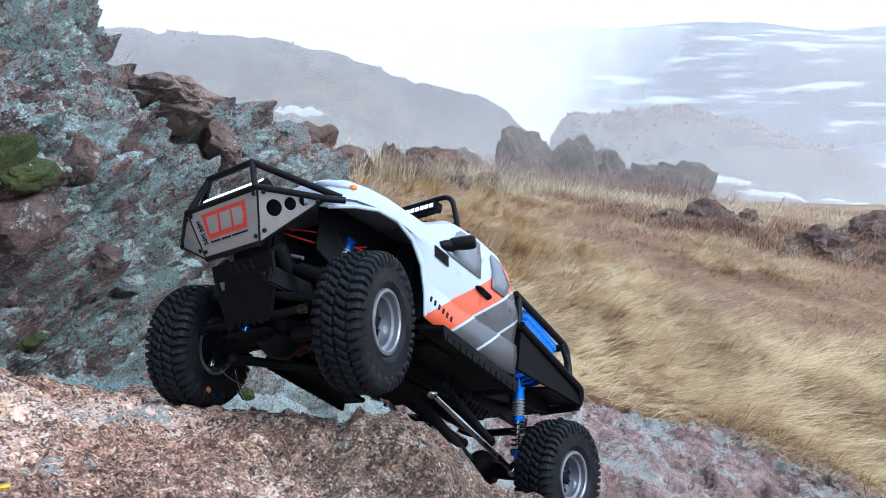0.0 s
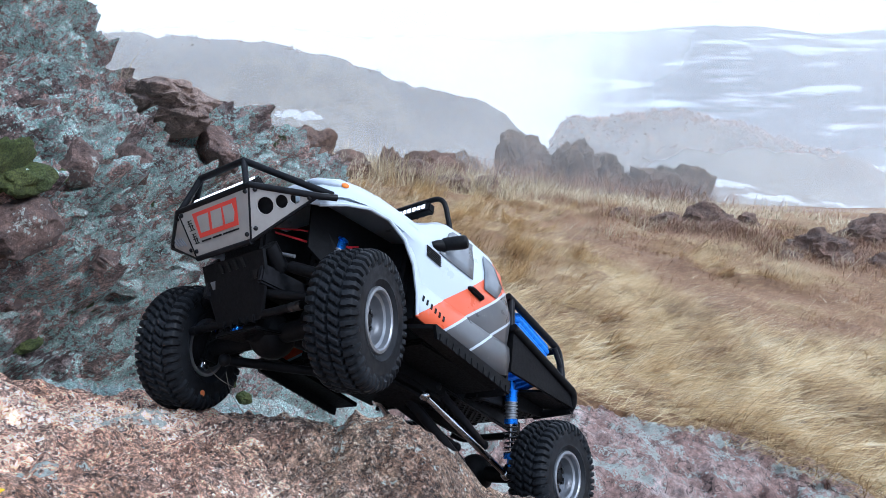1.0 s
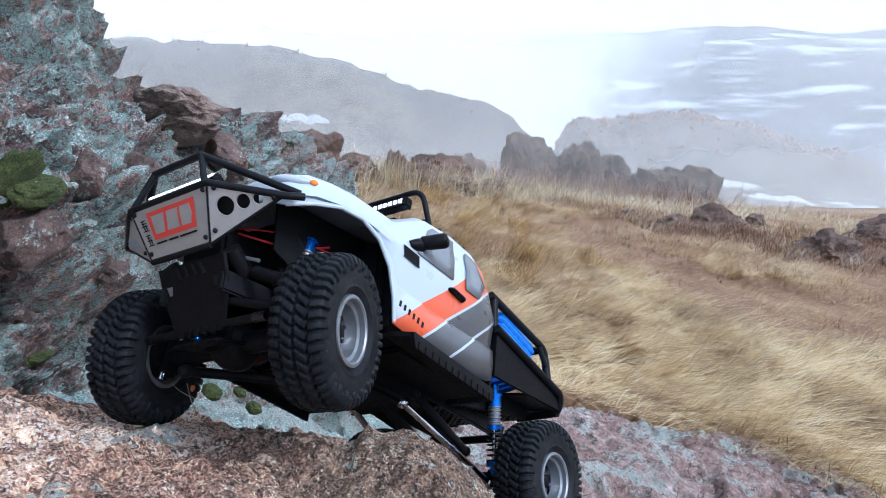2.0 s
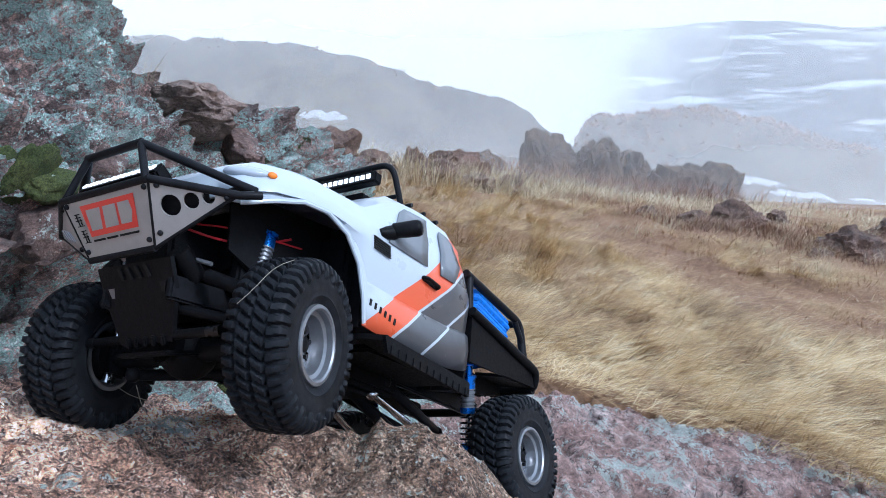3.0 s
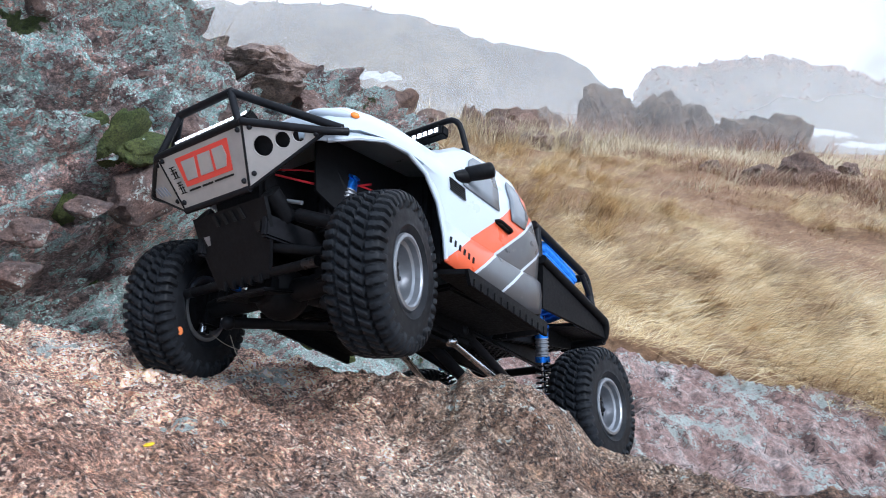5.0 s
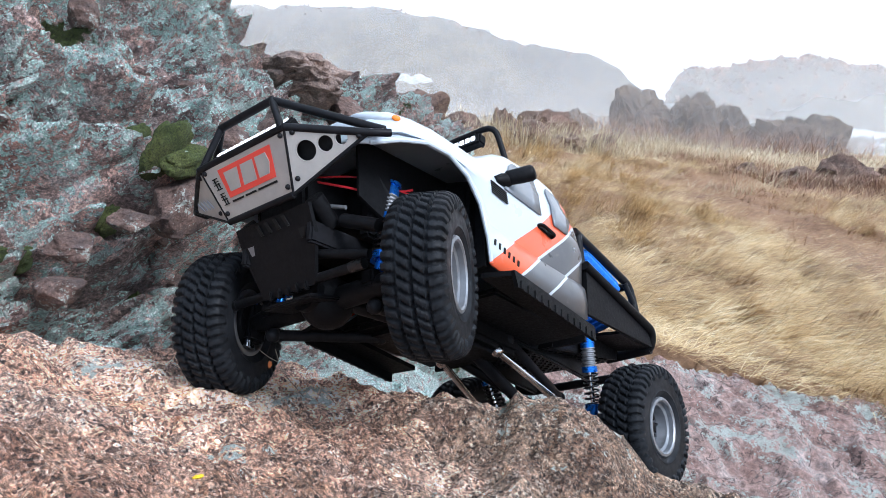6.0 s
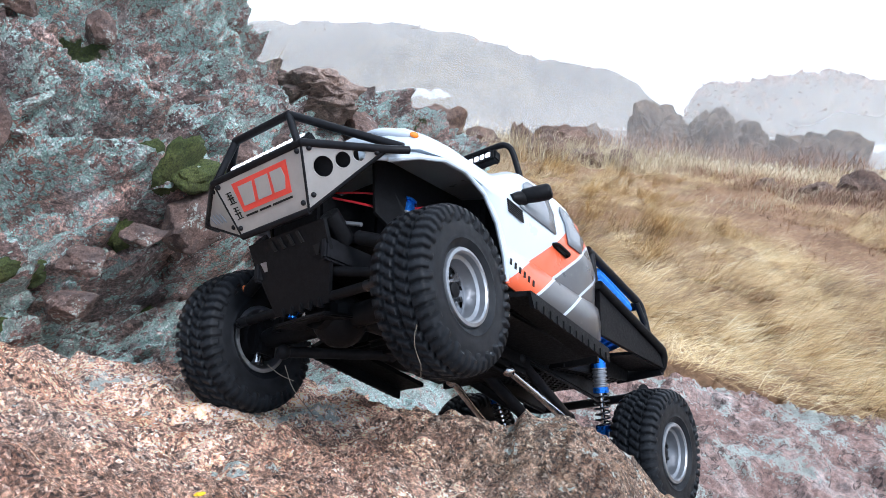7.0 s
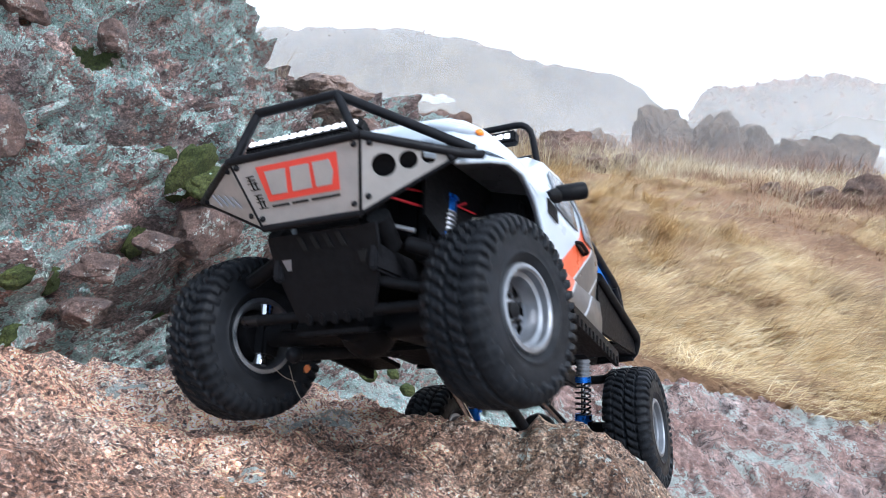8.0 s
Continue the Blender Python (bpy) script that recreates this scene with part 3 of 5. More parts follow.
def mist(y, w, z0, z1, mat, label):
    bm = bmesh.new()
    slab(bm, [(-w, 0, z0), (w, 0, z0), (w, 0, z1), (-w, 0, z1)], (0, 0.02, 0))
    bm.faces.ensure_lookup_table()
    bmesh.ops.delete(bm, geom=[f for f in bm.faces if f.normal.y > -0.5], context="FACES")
    ob = part("mist_sheet", bm, mat)
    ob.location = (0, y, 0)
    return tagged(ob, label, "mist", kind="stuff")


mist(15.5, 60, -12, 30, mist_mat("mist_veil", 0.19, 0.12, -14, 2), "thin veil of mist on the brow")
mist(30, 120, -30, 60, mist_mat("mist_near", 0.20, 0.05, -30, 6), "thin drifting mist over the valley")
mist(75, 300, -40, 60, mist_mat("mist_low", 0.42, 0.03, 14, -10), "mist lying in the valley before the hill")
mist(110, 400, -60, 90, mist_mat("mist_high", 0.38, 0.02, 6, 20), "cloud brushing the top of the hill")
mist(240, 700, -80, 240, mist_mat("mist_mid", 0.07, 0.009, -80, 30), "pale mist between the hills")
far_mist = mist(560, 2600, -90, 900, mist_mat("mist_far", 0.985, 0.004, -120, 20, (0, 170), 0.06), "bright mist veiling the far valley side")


SNOW = plain("old_snow", (0.45, 0.47, 0.5), 0.8, 0, 0.06, 0.4)


def snow_patch(x0, x1, y0, y1, on, seed):
    """A ragged drift lying on a slope."""
    def place(x, y):
        u, v = (x - x0) / (x1 - x0) * 2 - 1, (y - y0) / (y1 - y0) * 2 - 1
        inside = 0.62 - u * u - v * v + 0.8 * noise.fractal(Vector((u * 3.4, v * 1.8, seed)), 0.8, 2, 4)
        p = on(x, y)
        return (p[0], p[1], p[2] + max(-3.0, min(0.16 if on is hill1 else 0.5, 2.0 * inside)))
    n = 48
    tagged(grid_mesh("snow_patch", list(np.linspace(x0, x1, n)), list(np.linspace(y0, y1, 24)), place, SNOW), "ragged drift of old snow on the hillside", "snow")


snow_patch(-28, -19, 126.6, 127.9, hill1, 14)
snow_patch(108, 142, 345, 349, hill2, 2)
snow_patch(130, 165, 341, 344.5, hill2, 7)
snow_patch(168, 215, 342, 347, hill2, 9)


# ---- grass, moss and stalks ----
def straw_mat(name, stops):
    k = Mat(name, 0.75)
    rnd = k.node("ShaderNodeNewGeometry").outputs["Random Per Island"]
    patch = k.noise(1.1, 6, 0.68, dist=1.2)
    clump = k.noise(9, 4, 0.65, dist=0.8)
    tone = k.math("ADD", k.math("MULTIPLY", rnd, 0.38), k.math("ADD", k.math("MULTIPLY", k.step(patch, 0.36, 0.62), 0.34), k.math("MULTIPLY", k.step(clump, 0.36, 0.62), 0.28)))
    k.color(k.ramp(tone, stops))
    return k.m


GRASS = straw_mat("dry_grass", [(0.10, (0.055, 0.038, 0.022)), (0.30, (0.24, 0.145, 0.075)), (0.46, (0.50, 0.32, 0.145)), (0.64, (0.76, 0.56, 0.28)), (0.92, (0.97, 0.87, 0.62))])
RUST = straw_mat("rust_grass", [(0.05, (0.10, 0.045, 0.028)), (0.4, (0.30, 0.155, 0.09)), (0.7, (0.48, 0.28, 0.155)), (1.0, (0.70, 0.50, 0.29))])
HEATH = straw_mat("brown_heath", [(0.0, (0.10, 0.05, 0.035)), (0.5, (0.26, 0.14, 0.09)), (1.0, (0.42, 0.27, 0.16))])
TALL = straw_mat("tall_stalks", [(0.0, (0.30, 0.21, 0.125)), (0.5, (0.53, 0.42, 0.27)), (1.0, (0.72, 0.63, 0.45))])


def blades(name, roots, rng, material, length, width, lean, toward, spread_deg, label, ground_at=field, segs=3):
    """Many thin tapered blades in one mesh. roots: (x, y); lean: degrees from upright; toward: compass of the lean."""
    verts, faces = [], []
    for x, y in roots:
        z = ground_at(x, y) + (0.012 if y < 2.7 else -0.004)
        sway = 34 * noise.noise(Vector((x * 1.3, y * 1.3, 4))) + 30 * noise.noise(Vector((x * 4.1, y * 4.1, 6)))
        az = radians(toward + sway * 2 + rng.gauss(0, spread_deg))
        ln = length * rng.uniform(0.5, 1.4) * (1 + 0.5 * noise.noise(Vector((x * 2.2, y * 2.2, 9))))
        th = radians(max(0, lean + sway * 0.6 + rng.gauss(0, 14)))
        w = width * rng.uniform(0.6, 1.3)
        side = Vector((-math.sin(az), math.cos(az), 0)) * w / 2
        d = Vector((math.cos(az) * math.sin(th), math.sin(az) * math.sin(th), math.cos(th)))
        p = Vector((x, y, z))
        n0 = len(verts)
        for i in range(segs):
            q = 1 - 0.75 * i / segs
            verts += [p - side * q, p + side * q]
            p = p + d * ln / segs
            d = (d + Vector((math.cos(az) * 0.25, math.sin(az) * 0.25, -0.22))).normalized()
        verts.append(p)
        for i in range(segs - 1):
            a = n0 + 2 * i
            faces.append((a, a + 1, a + 3, a + 2))
        faces.append((n0 + 2 * segs - 2, n0 + 2 * segs - 1, n0 + 2 * segs))
    me = bpy.data.meshes.new(name)
    me.from_pydata(verts, [], faces)
    me.materials.append(material)
    return tagged(new(name, me), label, "grass", kind="stuff")


def slab_edge(x):
    """Where the bare bedrock ends and the grass begins."""
    return 2.52 - 0.42 * max(0, x - 0.6) + 0.14 * noise.noise(Vector((x * 2.5, 0.5, 0)))


def red_ground(x, y):
    """Share of short rust-red growth on the flat beyond the golden grass."""
    v = 0.5 * noise.noise(Vector((x * 0.9, y * 0.7, 21)))
    return sstep(0.9, 1.7, x + v) * sstep(4.6, 5.4, y + v) * sstep(10.5, 8.5, y + v)


rng = random.Random(11)
roots = []
while len(roots) < 26000:
    x, y = rng.uniform(0.8, 8.5), rng.uniform(4.4, 10.5)
    if rng.random() < red_ground(x, y):
        roots.append((x, y))
blades("rust_grass", roots, rng, RUST, 0.10, 0.0040, 58, -25, 45, "short rust-red dead grass on the flat")
roots = []
while len(roots) < 150000:
    y = 2.0 + 10.5 * rng.random() ** 1.7
    x = rng.uniform(-0.5, 0.82) * (y + 1.2)
    if y < slab_edge(x) + 0.42 * rng.random() ** 2 + 0.10 * noise.noise(Vector((x * 7, y * 7, 1))):
        continue
    bare = noise.noise(Vector((x * 0.55, y * 0.9, 2))) + 0.5 * noise.noise(Vector((x * 2.4, y * 2.4, 7)))
    bare += 0.55 * red_ground(x, y)
    if bare > 0.12 + rng.random() * 0.30 and rng.random() < 0.86:
        continue
    roots.append((x, y))
# thick tufts combed over by the wind, each with its own lie
tufts = []
while len(tufts) < 62000:
    y = 2.3 + 8.5 * rng.random() ** 1.6
    x = rng.uniform(-0.4, 0.8) * (y + 1.0)
    if y < slab_edge(x) + 0.15 + 0.5 * rng.random() or noise.noise(Vector((x * 0.55, y * 0.9, 2))) + 0.6 * red_ground(x, y) > 0.35:
        continue
    r = rng.uniform(0.015, 0.05)
    tufts += [(x + rng.gauss(0, r), y + rng.gauss(0, r)) for _ in range(rng.randint(20, 60))]
blades("grass_tufts", tufts, rng, GRASS, 0.25, 0.0034, 58, -22, 12, "thick tufts of straw-coloured grass bent downslope")
blades("meadow_grass", roots, rng, GRASS, 0.15, 0.0025, 64, -25, 34, "matted golden dry grass lying downslope")
roots = []
while len(roots) < 190:
    cx, cy = rng.uniform(-0.35, 0.6) * 11, rng.uniform(6.5, 12)
    roots += [(cx + rng.gauss(0, 0.09), cy + rng.gauss(0, 0.09)) for _ in range(2)]
tufts = []
for cx, cy in roots:
    tufts += [(cx + rng.gauss(0, 0.06), cy + rng.gauss(0, 0.06)) for _ in range(26)]
blades("tall_grass", tufts, rng, TALL, 0.27, 0.0045, 46, -10, 60, "tall pale dry grass stalks along the brow")
far_tufts = [(rng.uniform(-1.5, 7), rng.uniform(11.5, 16)) for _ in range(190)]
blades("tall_grass", [(cx + rng.gauss(0, 0.12), cy + rng.gauss(0, 0.1)) for cx, cy in far_tufts for _ in range(24)], rng, TALL, 0.29, 0.010, 46, 0, 60, "tall pale grass before the boulders")
roots = [(x + rng.gauss(0, 0.35), y + rng.gauss(0, 0.3)) for x, y in ((3.3, 9.5), (2.7, 9.2), (4.1, 8.1), (4.6, 8.3), (3.6, 8.9), (5.2, 9.2), (2.4, 9.9), (1.6, 11)) for _ in range(1500)]
blades("heath", roots, rng, HEATH, 0.13, 0.006, 30, 0, 90, "low brown heath round the field rocks")
stems = [(rng.uniform(-1.1, -0.35), rng.uniform(4.6, 6.0)) for _ in range(90)]
blades("tall_grass", stems, rng, TALL, 0.42, 0.0040, 18, 20, 50, "thin tall seed stalks beside the crag")
stems = [(1.75 + rng.gauss(0, 0.08), 4.2 + rng.gauss(0, 0.08)) for _ in range(120)]
blades("grass_tuft", stems, rng, TALL, 0.30, 0.0050, 62, 12, 16, "pale wind-bent grass tuft")
stems = [(1.62 + rng.gauss(0, 0.12), 3.15 + rng.gauss(0, 0.10)) for _ in range(320)]
blades("grass_tuft", stems, rng, GRASS, 0.24, 0.0030, 60, -10, 26, "thick golden grass tuft bent downslope")
stems = [(-0.605 + rng.gauss(0, 0.006), 1.49 + rng.gauss(0, 0.01)) for _ in range(6)]
blades("grass_tuft", stems, rng, TALL, 0.075, 0.0016, 24, 0, 14, "few dry blades in a crack of the crag", ground_at=lambda x, y: 0.715)

ridge = [(rng.uniform(-75, 10), 150 + rng.gauss(-1, 4)) for _ in range(1100)]
blades("hill_scrub", ridge, rng, HEATH, 0.6, 0.5, 40, 0, 90, "bare scrub on the misty hillside", ground_at=lambda x, y: hill1(x, y)[2] - 0.3, segs=2)
ridge = [(rng.uniform(45, 230), 400 + rng.gauss(-8, 20)) for _ in range(2400)]
ridge += [(cx + rng.gauss(0, 2.6), 392 + rng.gauss(0, 5)) for cx in (78, 92, 99, 118, 128, 150, 163) for _ in range(60)]
blades("hill_wood", ridge, rng, HEATH, 1.9, 2.6, 30, 0, 90, "leafless trees along the far ridge", ground_at=lambda x, y: hill2(x, y)[2] - 0.6, segs=2)
heads = [(x + rng.gauss(0, 0.45), y - 0.35 + rng.gauss(0, 0.12)) for x, y in ((-1.15, 9.6), (-0.45, 9.9), (0.05, 10.1), (0.6, 10.4), (-0.1, 11.2), (1.0, 11.9), (-0.8, 10.6), (1.6, 12.5)) for _ in range(420)]
blades("tall_grass", heads, rng, TALL, 0.40, 0.006, 22, 0, 60, "tall wispy grass round the red boulders")
heads = [(x + rng.gauss(0, 0.8), y - 1.1 + rng.gauss(0, 0.25)) for x, y in ((2.05, 18.2), (3.0, 18.0), (3.8, 17.8), (4.8, 16.8), (1.2, 18)) for _ in range(380)]
blades("brown_heath", heads, rng, HEATH, 0.55, 0.014, 24, 0, 80, "brown heath at the foot of the boulders")
heads = [(rng.uniform(2.2, 6.0), rng.uniform(7.6, 11.5)) for _ in range(5200)]
blades("brown_heath", heads, rng, HEATH, 0.16, 0.006, 40, 0, 90, "reddish-brown heath over bare earth")

MOSS = Mat("cushion_moss", 0.95)
mv = MOSS.noise(520, 3, 0.7)
MOSS.color(MOSS.mix(MOSS.step(MOSS.noise(24, 4), 0.4, 0.65), MOSS.ramp(mv, [(0.3, (0.012, 0.017, 0.006)), (0.7, (0.085, 0.115, 0.028))]), MOSS.ramp(mv, [(0.3, (0.014, 0.018, 0.006)), (0.7, (0.13, 0.15, 0.04))])))
MOSS.bump(mv, 0.003, 1.0)


def cushion(at, size, seed, turn=0):
    bm = bmesh.new()
    bmesh.ops.create_icosphere(bm, subdivisions=5, radius=1)
    for v in bm.verts:
        q = v.co * 2 + Vector((seed, 0, 0))
        v.co *= 1 + 0.2 * noise.fractal(q * 0.9, 0.9, 2.1, 3) + 0.02 * noise.noise(v.co * 16) + 0.03 * noise.noise(v.co * 34)
        v.co = Vector((v.co.x * size[0] / 2, v.co.y * size[1] / 2, v.co.z * size[2] / 2))
    ob = part("moss_cushion", bm, MOSS.m)
    ob.data.shade_smooth()
    ob.matrix_world = pose(*at, 0, 35, turn)
    tagged(ob, "dark green cushion of moss on the crag", "moss")


for i, (y, z, w, h, deep) in enumerate(((0.752, 0.574, 0.060, 0.070, 0.020), (0.775, 0.562, 0.075, 0.036, 0.030), (0.760, 0.596, 0.040, 0.040, 0.018), (0.738, 0.556, 0.044, 0.044, 0.016), (0.645, 0.531, 0.038, 0.034, 0.016), (0.630, 0.520, 0.024, 0.022, 0.012), (0.595, 0.518, 0.034, 0.024, 0.014), (0.598, 0.470, 0.024, 0.040, 0.016),
                                        (0.850, 0.565, 0.030, 0.022, 0.018), (0.868, 0.572, 0.022, 0.016, 0.014), (0.900, 0.600, 0.024, 0.014, 0.014), (0.820, 0.462, 0.026, 0.040, 0.016), (0.900, 0.452, 0.036, 0.026, 0.016), (0.840, 0.400, 0.040, 0.022, 0.016), (1.300, 0.390, 0.050, 0.034, 0.020), (1.250, 0.420, 0.030, 0.024, 0.016), (0.980, 0.320, 0.026, 0.018, 0.014))):
    p = crag_place(y, z)
    cushion((p[0] - 0.001, p[1], p[2]), (deep, w, h), 3 + i * 1.7, -14)
for i, (x, y, z, w) in enumerate(((-0.33, 1.03, 0.275, 0.028), (-0.30, 1.06, 0.265, 0.020), (-0.27, 1.02, 0.255, 0.024))):
    cushion((x, y, z), (w, w * 0.8, w * 0.7), 40 + i, 30 * i)
YEL = plain("yellow_lichen", (0.75, 0.50, 0.02), 0.8, 0, 0.3, 300)
for i, (x, y, w) in enumerate(((-0.220, 0.364, 0.0024), (-0.2188, 0.3652, 0.0018), (-0.2212, 0.3632, 0.0015))):
    bm = bmesh.new()
    bmesh.ops.create_icosphere(bm, subdivisions=3, radius=1)
    for v in bm.verts:
        v.co *= 1 + 0.35 * noise.noise(v.co * 3 + Vector((i, 0, 0)))
        v.co = Vector((v.co.x * w, v.co.y * w * 0.7, v.co.z * w * 0.35))
    tagged(part("yellow_lichen", bm, YEL), "speck of bright yellow lichen on granite", "lichen").location = (x, y, hump(x, y)[2] + 0.001)


# ---- the radio-controlled truck; its own space: x ahead, y to its left, z up, zero between the front hubs ----
BLACK = plain("black_plastic", (0.006, 0.006, 0.007), 0.5, 0, 0.35, 220, 0.0004)
FRAME_BLACK = plain("black_steel", (0.012, 0.012, 0.014), 0.42, 0.1, 0.3, 150)
RUBBER = plain("tyre_rubber", (0.013, 0.0142, 0.0168), 0.5, 0, 0.4, 70, 0.0005)
PLATE = plain("brushed_plate", (0.40, 0.385, 0.365), 0.45, 0.3, 0.12, 40)
SILVER = plain("satin_silver", (0.27, 0.28, 0.30), 0.42, 0.75, 0.15, 90)
CHROME = plain("bright_steel", (0.6, 0.6, 0.62), 0.18, 1.0, 0.1, 60)
BLUE = plain("blue_anodised", (0.02, 0.16, 0.62), 0.28, 0.8, 0.15, 80)
BLUE_ROPE = plain("blue_rope", (0.015, 0.17, 0.62), 0.7, 0, 0.35, 240, 0.0005)
RED = plain("red_sticker", (0.78, 0.07, 0.045), 0.4, 0, 0.06, 30)
INK = plain("black_ink", (0.015, 0.015, 0.015), 0.5, 0, 0.1, 30)
WIRE = plain("red_wire", (0.5, 0.02, 0.03), 0.4, 0, 0.1, 60)
ORANGE = plain("orange_lens", (0.85, 0.22, 0.02), 0.2, 0, 0.1, 60)
SPRING = plain("spring_steel", (0.05, 0.05, 0.055), 0.3, 0.9, 0.1, 60)
DOT = plain("orange_dot", (0.85, 0.25, 0.08), 0.5, 0, 0.05, 60)
STRAW = plain("straw", (0.34, 0.30, 0.24), 0.8, 0, 0.25, 200)


def glow(name, color, power):
    k = Mat(name, 0.3, 0, color)
    k.b.inputs["Emission Color"].default_value = (*color, 1)
    k.b.inputs["Emission Strength"].default_value = power
    return k.m


LED = glow("lit_led", (0.95, 0.97, 1.0), 1.0)


def livery():
    """Body paint: white nose, orange band and grey rear, parted by thin white lines that run up and back."""
    k = Mat("body_paint", 0.3, 0)
    k.b.inputs["Coat Weight"].default_value = 0.35
    x, y, z = k.xyz()
    # distance from a slanted line, growing towards the rear and the sill
    s = k.math("SUBTRACT", k.math("MULTIPLY", x, -0.654), k.math("MULTIPLY", z, 0.757))
    white, orange = (0.49, 0.545, 0.605), (0.72, 0.115, 0.045)
    grey = k.ramp(k.noise(25, 3), [(0.3, (0.07, 0.072, 0.078)), (0.7, (0.095, 0.098, 0.105))])

    def over(v, edge):
        return k.math("GREATER_THAN", v, edge)
    side = k.math("MULTIPLY", k.math("GREATER_THAN", k.math("ABSOLUTE", y), 0.062), over(k.math("MULTIPLY", x, -1.0), 0.0))
    col = k.mix(over(s, 0.0155), white, orange)
    col = k.mix(over(s, 0.0380), col, white)
    col = k.mix(over(s, 0.0404), col, grey)
    col = k.mix(over(s, 0.0656), col, white)
    col = k.mix(over(s, 0.0680), col, k.mix(0.35, grey, (0.03, 0.03, 0.035)))
    # upper rear corner: orange again behind the side glass
    up = k.math("ADD", k.math("MULTIPLY", x, -1.0), k.math("MULTIPLY", z, 0.18))
    col = k.mix(k.math("MULTIPLY", over(up, 0.2075), over(z, 0.118)), col, orange)
    col = k.mix(side, white, col)
    col = k.mix(k.math("MULTIPLY", k.step(k.noise(70, 6, 0.75), 0.58, 0.72), 0.25), col, (0.35, 0.32, 0.29))
    k.color(col).rough(k.ramp(k.noise(40, 4), [(0.3, 0.24), (0.7, 0.42)]))
    return k.m


PAINT = livery()
k = Mat("smoked_window", 0.12, 0, (0.16, 0.17, 0.18))
k.color(k.ramp(k.noise(18, 3), [(0.3, (0.15, 0.16, 0.175)), (0.7, (0.21, 0.225, 0.245))]))
k.b.inputs["Specular IOR Level"].default_value = 0.3
GLASS = k.m
k = Mat("clear_lens", 0.12, 0, (0.42, 0.46, 0.52))
LENS = k.m

truck = tagged(new("rc_truck"), "model pickup truck in white, orange and grey climbing rock", "toy truck")

# body shell: rings from sill over the roof to the other sill, station by station
ST = [  # x, sill z, sill half-width, belt z, belt half-width, shoulder z, shoulder half-width, crown z
    (0.060, 0.082, 0.066, 0.090, 0.070, 0.099, 0.060, 0.102),
    (0.052, 0.079, 0.082, 0.093, 0.085, 0.106, 0.072, 0.111),
    (0.036, 0.085, 0.094, 0.097, 0.095, 0.114, 0.080, 0.120),
    (0.014, 0.093, 0.098, 0.101, 0.098, 0.119, 0.082, 0.126),
    (-0.008, 0.095, 0.099, 0.103, 0.098, 0.122, 0.083, 0.129),
    (-0.030, 0.088, 0.099, 0.102, 0.098, 0.123, 0.083, 0.131),
    (-0.046, 0.072, 0.099, 0.100, 0.098, 0.124, 0.083, 0.132),
    (-0.056, 0.050, 0.099, 0.099, 0.098, 0.124, 0.083, 0.133),
    (-0.062, 0.031, 0.098, 0.099, 0.098, 0.125, 0.083, 0.134),
    (-0.080, 0.029, 0.098, 0.099, 0.098, 0.136, 0.083, 0.143),
    (-0.102, 0.028, 0.098, 0.098, 0.098, 0.148, 0.081, 0.158),
    (-0.140, 0.027, 0.098, 0.097, 0.098, 0.152, 0.081, 0.163),
    (-0.175, 0.027, 0.098, 0.097, 0.097, 0.150, 0.081, 0.161),
    (-0.197, 0.030, 0.097, 0.098, 0.095, 0.139, 0.082, 0.149),
    (-0.208, 0.034, 0.094, 0.097, 0.091, 0.122, 0.080, 0.128),
    (-0.2135, 0.040, 0.088, 0.096, 0.085, 0.112, 0.074, 0.118)]


def shell(x, zs, ws, zb, wb, zh, wh, zc):
    mid = 0.5 * (zs + zb)
    half = [(ws, zs), (ws * 1.008, zs + 0.25 * (zb - zs)), (max(ws, wb) * 1.0 - 0.0010, mid - 0.003), (max(ws, wb) * 1.0 - 0.0042, mid + 0.0005), (wb * 1.004, zb - 0.006), (wb, zb), (wb - 0.35 * (wb - wh), zb + 0.45 * (zh - zb)),
            (wh + 0.15 * (wb - wh), zh - 0.2 * (zh - zb)), (wh, zh), (wh * 0.85, zh + 0.7 * (zc - zh)), (wh * 0.5, zc - 0.0008)]
    return [(x, y, z) for y, z in half] + [(x, 0, zc)] + [(x, -y, z) for y, z in half[::-1]]


bm = bmesh.new()
rings = [[bm.verts.new(p) for p in shell(*s)] for s in ST]
for a, b in zip(rings, rings[1:]):
    for i in range(len(a) - 1):
        bm.faces.new((a[i], b[i], b[i + 1], a[i + 1]))
for ring in (rings[0], rings[-1]):
    bm.faces.new(ring)
bmesh.ops.recalc_face_normals(bm, faces=bm.faces)
body = part("body", bm, PAINT, truck)
sol = body.modifiers.new("thick", "SOLIDIFY")
sol.thickness, sol.offset = 0.0018, -1
smooth(body, 38)

